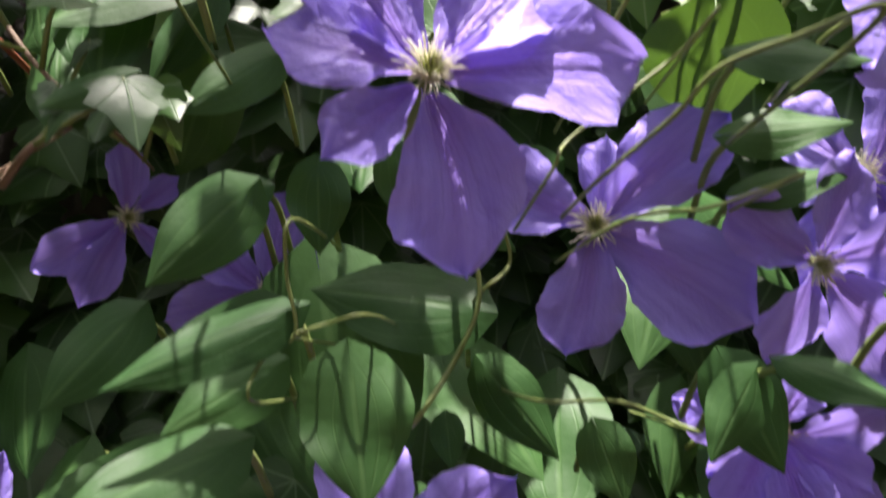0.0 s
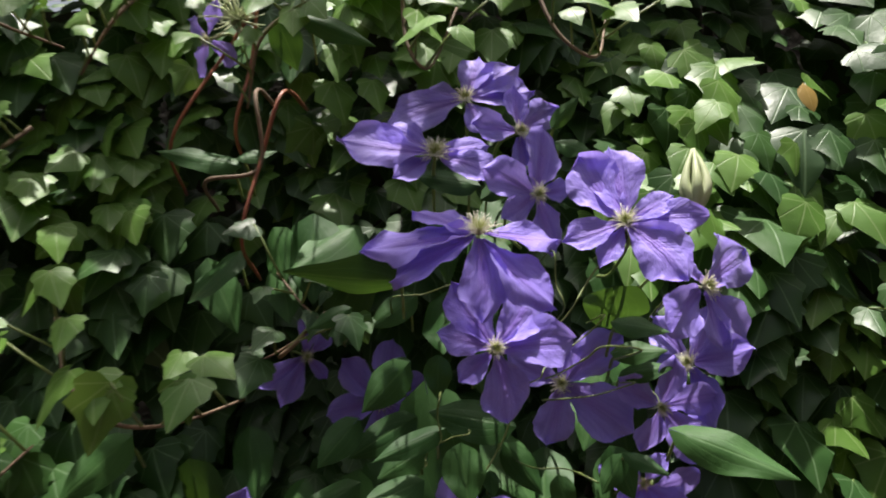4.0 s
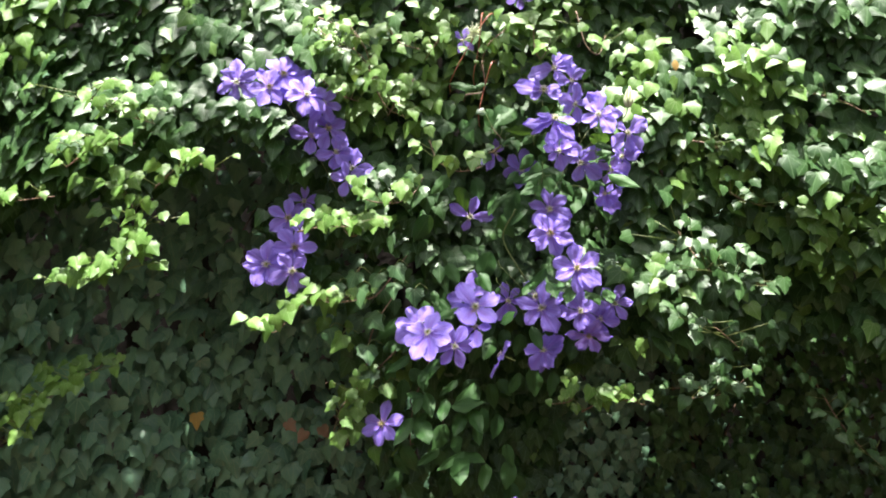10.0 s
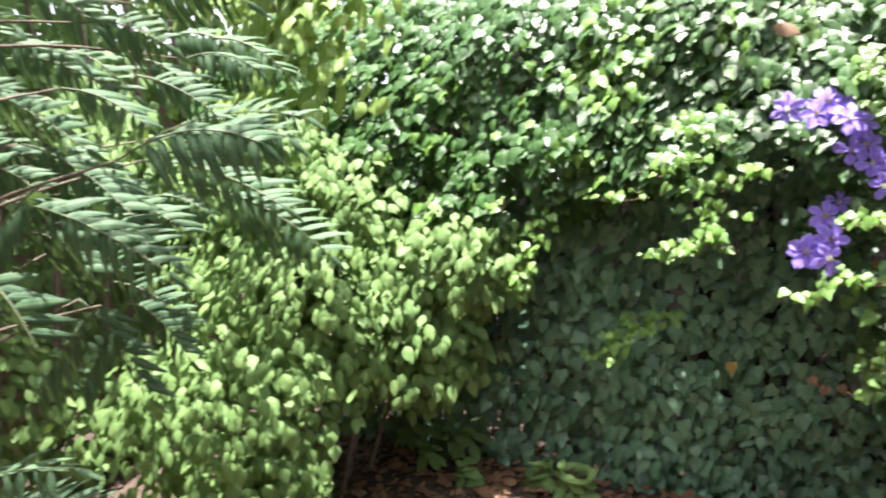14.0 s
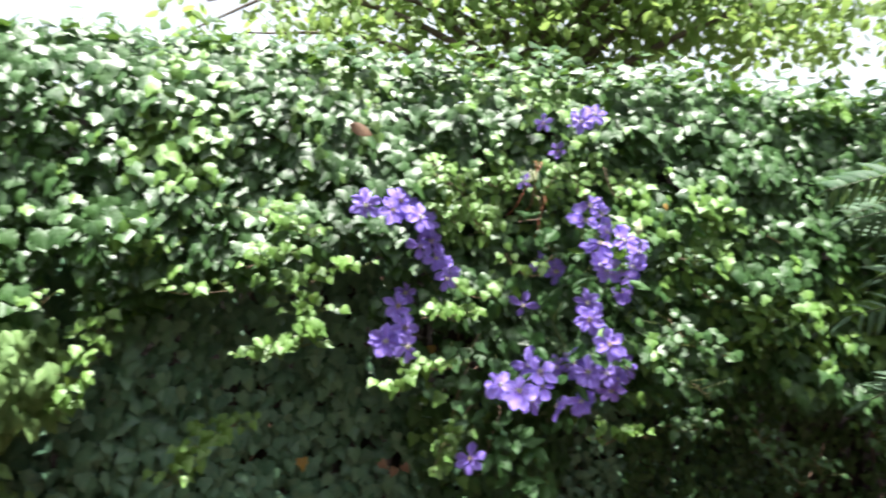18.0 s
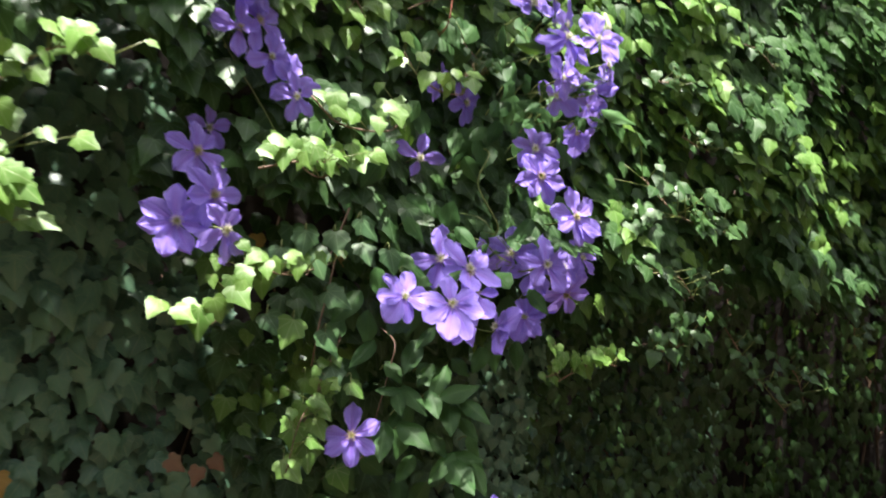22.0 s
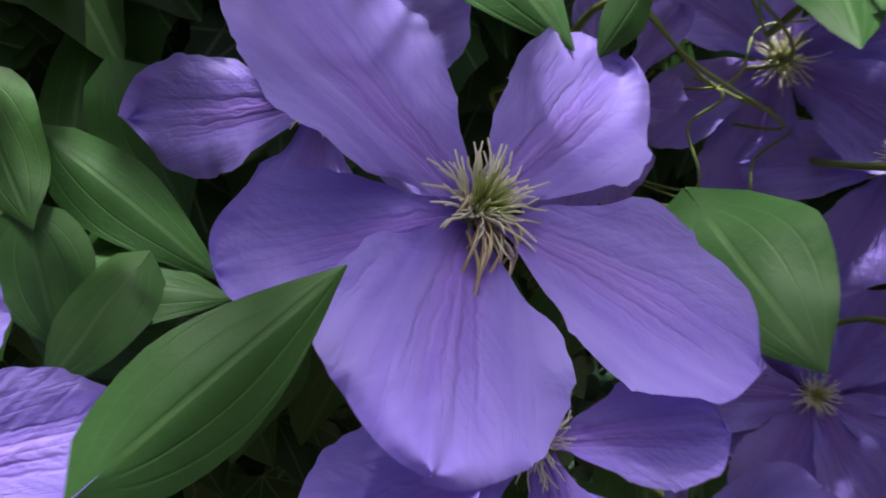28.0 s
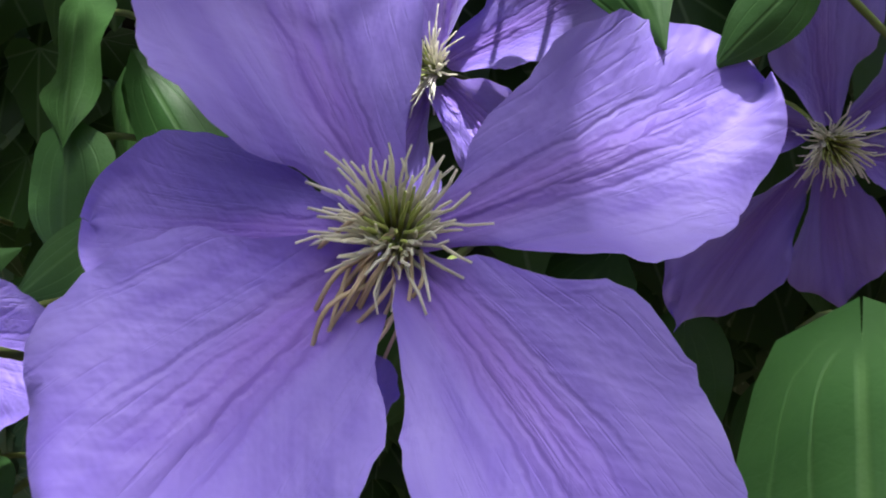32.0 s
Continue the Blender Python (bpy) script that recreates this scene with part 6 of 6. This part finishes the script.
sumac_b = sumac("sumac tree with feathery leaves and a dark red fruit cone", [(1.5, -0.75, -0.05), (1.51, -0.75, 1.25), (1.41, -0.75, 1.65), (1.3, -0.75, 1.97), (1.21, -0.75, 2.15)], [
    ((1.2, -0.62, 1.97), (0.78, -0.33, 1.95), 0.20, 15, 0.072, (-0.2, -0.78, 0.6)),
    ((1.16, -0.62, 1.81), (0.52, -0.33, 1.8), 0.24, 19, 0.087, (-0.2, -0.78, 0.6)),
    ((1.2, -0.62, 1.68), (0.62, -0.33, 1.72), 0.28, 19, 0.093, (-0.2, -0.78, 0.6)),
    ((1.11, -0.62, 1.64), (0.68, -0.33, 1.54), 0.16, 16, 0.093, (-0.2, -0.78, 0.6)),
    ((1.25, -0.62, 1.47), (0.61, -0.33, 1.43), 0.24, 19, 0.087, (-0.2, -0.78, 0.6)),
    ((1.25, -0.62, 1.34), (0.67, -0.33, 1.18), 0.20, 18, 0.093, (-0.2, -0.78, 0.6)),
    ((1.25, -0.62, 1.26), (0.79, -0.33, 1.09), 0.20, 16, 0.087, (-0.2, -0.78, 0.6)),
    ((0.92, -0.9, 1.52), (0.59, -0.85, 1.51), 0.16, 11, 0.093, (-0.2, -0.78, 0.6)),
    ((1.27, -0.6, 2.13), (0.94, -0.5, 1.99), 0.12, 11, 0.072, (-0.2, -0.78, 0.6)),
    ((1.18, -0.6, 2.24), (1.09, -0.55, 2.4), 0.08, 8, 0.072, (-0.2, -0.78, 0.6)),
    ((1.32, -0.6, 2.18), (1.08, -0.55, 2.22), 0.10, 8, 0.072, (-0.2, -0.78, 0.6)),
    ((1.49, -0.55, 1.87), (0.95, -0.4, 1.91), 0.20, 14, 0.080, (-0.2, -0.78, 0.6)),
    ((1.56, -0.5, 1.63), (0.85, -0.35, 1.61), 0.20, 15, 0.080, (-0.2, -0.78, 0.6)),
    ((1.25, -0.75, 1.88), (0.81, -0.7, 2.01), 0.16, 11, 0.080, (-0.2, -0.78, 0.6)),
    ((1.11, -0.85, 1.93), (0.74, -0.8, 2), 0.12, 11, 0.080, (-0.2, -0.78, 0.6)),
    ((1.12, -0.9, 1.68), (0.74, -0.85, 1.72), 0.16, 11, 0.087, (-0.2, -0.78, 0.6)),
    # canopy fronds out of view, added to keep skylight off the right recess
    ((2, -0.8, 2.75), (2.7, -0.8, 2.7), 0.2, 13, 0.110, (0, -0.2, 0.95)),
    ((1.83, -0.73, 2.8), (1.2, -0.27, 2.75), 0.2, 13, 0.110, (0, -0.2, 0.95)),
    ((1.91, -0.9, 2.85), (1.97, -1.43, 2.8), 0.2, 13, 0.110, (0, -0.2, 0.95)),
    ((1.96, -0.72, 2.9), (2.3, -0.36, 2.85), 0.2, 13, 0.110, (0, -0.2, 0.95)),
    ((1.8, -0.82, 2.95), (1.04, -0.93, 2.9), 0.2, 13, 0.110, (0, -0.2, 0.95)),
    ((1.98, -0.85, 2.75), (2.68, -1.21, 2.7), 0.2, 13, 0.110, (0, -0.2, 0.95)),
    ((1.87, -0.7, 2.8), (1.72, -0.24, 2.75), 0.2, 13, 0.110, (0, -0.2, 0.95)),
    ((1.85, -0.89, 2.85), (1.57, -1.32, 2.8), 0.2, 13, 0.110, (0, -0.2, 0.95)),
    ((1.99, -0.77, 2.9), (2.77, -0.54, 2.85), 0.2, 13, 0.110, (0, -0.2, 0.95)),
    ((1.81, -0.76, 2.95), (1.11, -0.53, 2.9), 0.2, 13, 0.110, (0, -0.2, 0.95)),
    ((1.94, -0.89, 2.75), (2.18, -1.29, 2.7), 0.2, 13, 0.110, (0, -0.2, 0.95)),
    ((1.93, -0.7, 2.8), (2.13, -0.19, 2.75), 0.2, 13, 0.110, (0, -0.2, 0.95)),
    ((1.81, -0.85, 2.85), (1.08, -1.19, 2.8), 0.2, 13, 0.110, (0, -0.2, 0.95)),
    ((2, -0.82, 2.9), (2.67, -0.94, 2.85), 0.2, 13, 0.110, (0, -0.2, 0.95))])
cone(sumac_b, (0.433, -0.92, 1.683), 0.075)
cone(sumac_b, (0.540, -0.8, 1.879), 0.036)
GOLD = (-2.42, -0.53, 1.94)


def tree():
    thing = tagged(new("tree"), "tall broadleaf tree behind the wall against a bright sky", "tree")
    child("trunk", mesh_of("trunk", *tube_data(smooth_path([(0.5, 4.6, -0.1), (0.5, 4.5, 1.8), (0.65, 4.3, 3.0), (0.8, 4.2, 4.4)], 5), 0.16, 0.07, 10), BARK), thing)
    poses = []
    for i in range(36):
        s = (i * 0.618) % 1.0
        root = Vector((0.62 + 0.006 * i, 4.3, 2.5 + 0.05 * i))
        tip = Vector((-2.6 + 7.7 * s, 4.2 + rnd.uniform(-0.7, 0.8), 3.5 + 0.9 * math.sin(math.pi * min(1.0, s * 1.1)) * rnd.uniform(0.2, 1.0) + 0.75 * s))
        path = smooth_path([root, root.lerp(tip, 0.5) + Vector((0, 0, 0.35)), tip], 7)
        child("limb", mesh_of("limb", *tube_data(path, 0.04, 0.008, 6), BARK), thing)
        for q in path[3:]:
            for _ in range(2 if s < 0.55 else 3):
                w = q + Vector((rnd.gauss(0, 0.28), rnd.gauss(0, 0.28), rnd.gauss(-0.12, 0.2)))
                for _ in range(7):
                    p = w + Vector((rnd.gauss(0, 0.08), rnd.gauss(0, 0.08), rnd.gauss(-0.12, 0.14)))
                    poses.append(facing(p, (rnd.gauss(0, 0.6), rnd.gauss(-0.3, 0.6), 0.8), (rnd.gauss(0, 0.5), rnd.gauss(0, 0.5), -0.9), rnd.uniform(0.08, 0.14)))
    # unseen limb and leaf clumps, added overhead to cast shade on wall and flowers
    over = smooth_path([(0.8, 4.1, 4.2), (2.0, 2.2, 6.2), (2.0, 0.2, 5.6), (1.3, -0.5, 4.2)], 8)
    child("limb", mesh_of("limb", *tube_data(over, 0.06, 0.01, 7), BARK), thing)
    for c, r, count in (((-0.24, 0.0, 4.0), 0.26, 85), ((-1.0, 0.1, 3.9), 0.35, 50), ((1.9, -0.3, 3.9), 0.9, 1300), ((2.8, -0.4, 3.6), 0.9, 2200)):
        child("shade_twig", mesh_of("shade_twig", *tube_data(smooth_path([over[20], Vector(c).lerp(over[20], 0.5) + Vector((0, 0, 0.1)), c], 4), 0.014, 0.005, 5), BARK), thing)
        for _ in range(count):
            p = Vector(c) + Vector((rnd.gauss(0, r * 0.48), rnd.gauss(0, r * 0.6), rnd.gauss(0, r * 0.35)))
            poses.append(facing(p, (rnd.gauss(0, 0.5), rnd.gauss(-0.2, 0.5), 0.9), (rnd.gauss(0, 0.7), rnd.gauss(0, 0.7), -0.6), rnd.uniform(0.06, 0.1)))
    tagged(scatter("crown", OVAL_FORMS, poses, TREE_LEAF, thing), kind="stuff")
    return thing


def hedge():
    """A dense dark hedge that closes the garden beyond the end of the wall."""
    thing = tagged(new("hedge"), "dense dark green hedge beyond the end of the wall", "hedge")
    poses = []
    for _ in range(17000):
        y, z = rnd.uniform(-3.6, 1.6), 3.2 * rnd.random() ** 0.9
        x = -3.7 - 0.3 * noise.noise((y * 1.5, z * 1.5, 2.0)) - 0.22 * rnd.random() - 0.06 * z
        if y > 0.2 and noise.noise((y * 3, z * 3, 7.0)) > 0.3:
            continue
        poses.append(facing((x, y, z), (1.0, rnd.gauss(-0.3, 0.4), rnd.gauss(0.6, 0.4)), (0.3, rnd.gauss(0, 0.6), -1), rnd.uniform(0.06, 0.095)))
    tagged(scatter("foliage", OVAL_FORMS, poses, SHRUB_LEAF, thing), kind="stuff")
    for i in range(12):
        y = -2.1 + 0.25 * i
        child("stem", mesh_of("stem", *tube_data(smooth_path([(-3.8, y, -0.05), (-3.85, y + 0.1, 1.4), (-3.9, y - 0.05, 3.1)], 5), 0.025, 0.008), BARK), thing)
    return thing


hedge()
shrub()
golden_bush()
tree()


# ---------------------------------------------------------------- litter and small plants
def litter():
    poses = []
    for _ in range(1500):
        x, y = rnd.uniform(-3.2, 2.6), rnd.uniform(-1.2, 0.75)
        if rnd.random() < 0.6:
            x, y = rnd.uniform(-3.0, -1.2), rnd.uniform(-0.3, 0.5)
        z = ground_height(x, y) - 0.022
        poses.append(facing((x, y, z + rnd.uniform(0, 0.015)), (rnd.gauss(0, 0.3), rnd.gauss(-0.15, 0.3), 1), (rnd.gauss(0, 1), rnd.gauss(0, 1), 0), rnd.uniform(0.03, 0.07)))
    return tagged(scatter("leaf_litter", OVAL_FORMS, poses, DEAD_LEAF), "brown fallen leaves scattered over the soil", "leaf litter", kind="stuff")


litter()


def herb(place, height, count):
    """A low leafy weed."""
    thing = tagged(new("weed"), "small bright green weed on the soil", "plant", "weeds")
    mesh = HERB_MESH
    for i in range(count):
        a = i * 2.4
        h = height * rnd.uniform(0.4, 1.0)
        tip = Vector(place) + Vector((math.cos(a) * height * 0.5, math.sin(a) * height * 0.5, h))
        child("stem", mesh_of("stem", *tube_data(smooth_path([place, Vector(place).lerp(tip, 0.5) + Vector((0, 0, h * 0.2)), tip], 3), 0.0025, 0.0015, 4), STEM_GREEN), thing)
        for k in range(3):
            child("leaf", mesh[k % 3], thing, facing(Vector(place).lerp(tip, 0.55 + 0.2 * k) + Vector((0, 0, h * 0.12)), (math.cos(a + k) * 0.5, math.sin(a + k) * 0.5 - 0.4, 1), (math.cos(a + k * 2), math.sin(a + k * 2), -0.2), rnd.uniform(0.06, 0.1), 0.9))
    return thing


HERB_MESH = [mesh_of("leaf", v, f, SHRUB_LEAF, uv) for v, f, uv in OVAL_FORMS]
for x, y, h, n in ((-1.55, 0.15, 0.16, 8), (-1.75, 0.2, 0.12, 7), (-0.72, 0.22, 0.2, 8), (-0.62, 0.3, 0.16, 7), (-2.05, 0.1, 0.1, 6), (-2.3, 0.15, 0.12, 6), (-2.45, 0.25, 0.26, 11), (-2.2, 0.3, 0.24, 11)):
    herb((x, y, ground_height(x, y) - 0.035), h, n)


def stone(place, size):
    verts, faces = [], []
    for i in range(7):
        for j in range(12):
            a, b = math.pi * i / 6, 2 * math.pi * j / 12
            q = Vector((math.sin(a) * math.cos(b), math.sin(a) * math.sin(b), math.cos(a)))
            q *= 1 + 0.35 * noise.noise(q * 1.7 + Vector(place))
            verts.append((q.x * size, q.y * size * 0.7, q.z * size * 0.75))
    for i in range(6):
        for j in range(12):
            faces.append((i * 12 + j, i * 12 + (j + 1) % 12, (i + 1) * 12 + (j + 1) % 12, (i + 1) * 12 + j))
    thing = tagged(new("stone", mesh_of("stone", verts, faces, STONE)), "pale grey garden stone at the foot of the ivy", "stone")
    thing.matrix_basis = pose(*place, 0, 0, 30)
    return thing


stone((-0.9, 0.28, ground_height(-0.9, 0.28) + 0.02), 0.11)


def stray_leaf(place, size, mat, forms, normal, tip, name, label):
    v, f, uv = forms
    thing = tagged(new(name, mesh_of(name, v, f, mat, uv)), label, "leaf")
    thing.matrix_basis = facing(place, normal, tip, size)
    return thing


stray_leaf((-0.893, 0.270, 2.043), 0.09, DEAD_LEAF, OVAL_FORMS[0], (0.1, -1, 0.5), (1, -0.1, -0.25), "dead_leaf", "large dry brown leaf caught in the ivy")
stray_leaf((-1.038, 0.420, 0.828), 0.05, YELLOW_LEAF, IVY_FORMS[4], (0.1, -1, 0.5), (0.1, -0.1, -1), "yellow_leaf", "withered yellow ivy leaf")
stray_leaf((-0.751, 0.380, 0.825), 0.042, DEAD_LEAF, IVY_FORMS[1], (0.1, -1, 0.5), (0.6, -0.1, -0.6), "dead_leaf", "dry brown ivy leaf")
stray_leaf((-0.697, 0.370, 0.803), 0.04, DEAD_LEAF, IVY_FORMS[3], (0.1, -1, 0.5), (-0.4, -0.1, -0.9), "dead_leaf", "dry brown ivy leaf")
stray_leaf((-0.663, 0.420, 0.802), 0.04, DEAD_LEAF, IVY_FORMS[0], (0.1, -1, 0.5), (0.4, -0.1, -0.6), "dead_leaf", "dry brown ivy leaf")
stray_leaf((-0.369, 0.46, 1.217), 0.06, YELLOW_LEAF, IVY_FORMS[2], (0.1, -1, 0.5), (0, -0.1, -1), "yellow_leaf", "withered yellow ivy leaf")
stray_leaf((0.289, 0.300, 1.801), 0.03, YELLOW_LEAF, OVAL_FORMS[0], (0.1, -1, 0.5), (0.1, -0.1, -1), "yellow_leaf", "small curled pale yellow leaf")
stray_leaf((-0.565, 0.43, 1.245), 0.04, YELLOW_LEAF, IVY_FORMS[2], (0.1, -1, 0.5), (0, -0.1, -1), "yellow_leaf", "withered yellow ivy leaf")
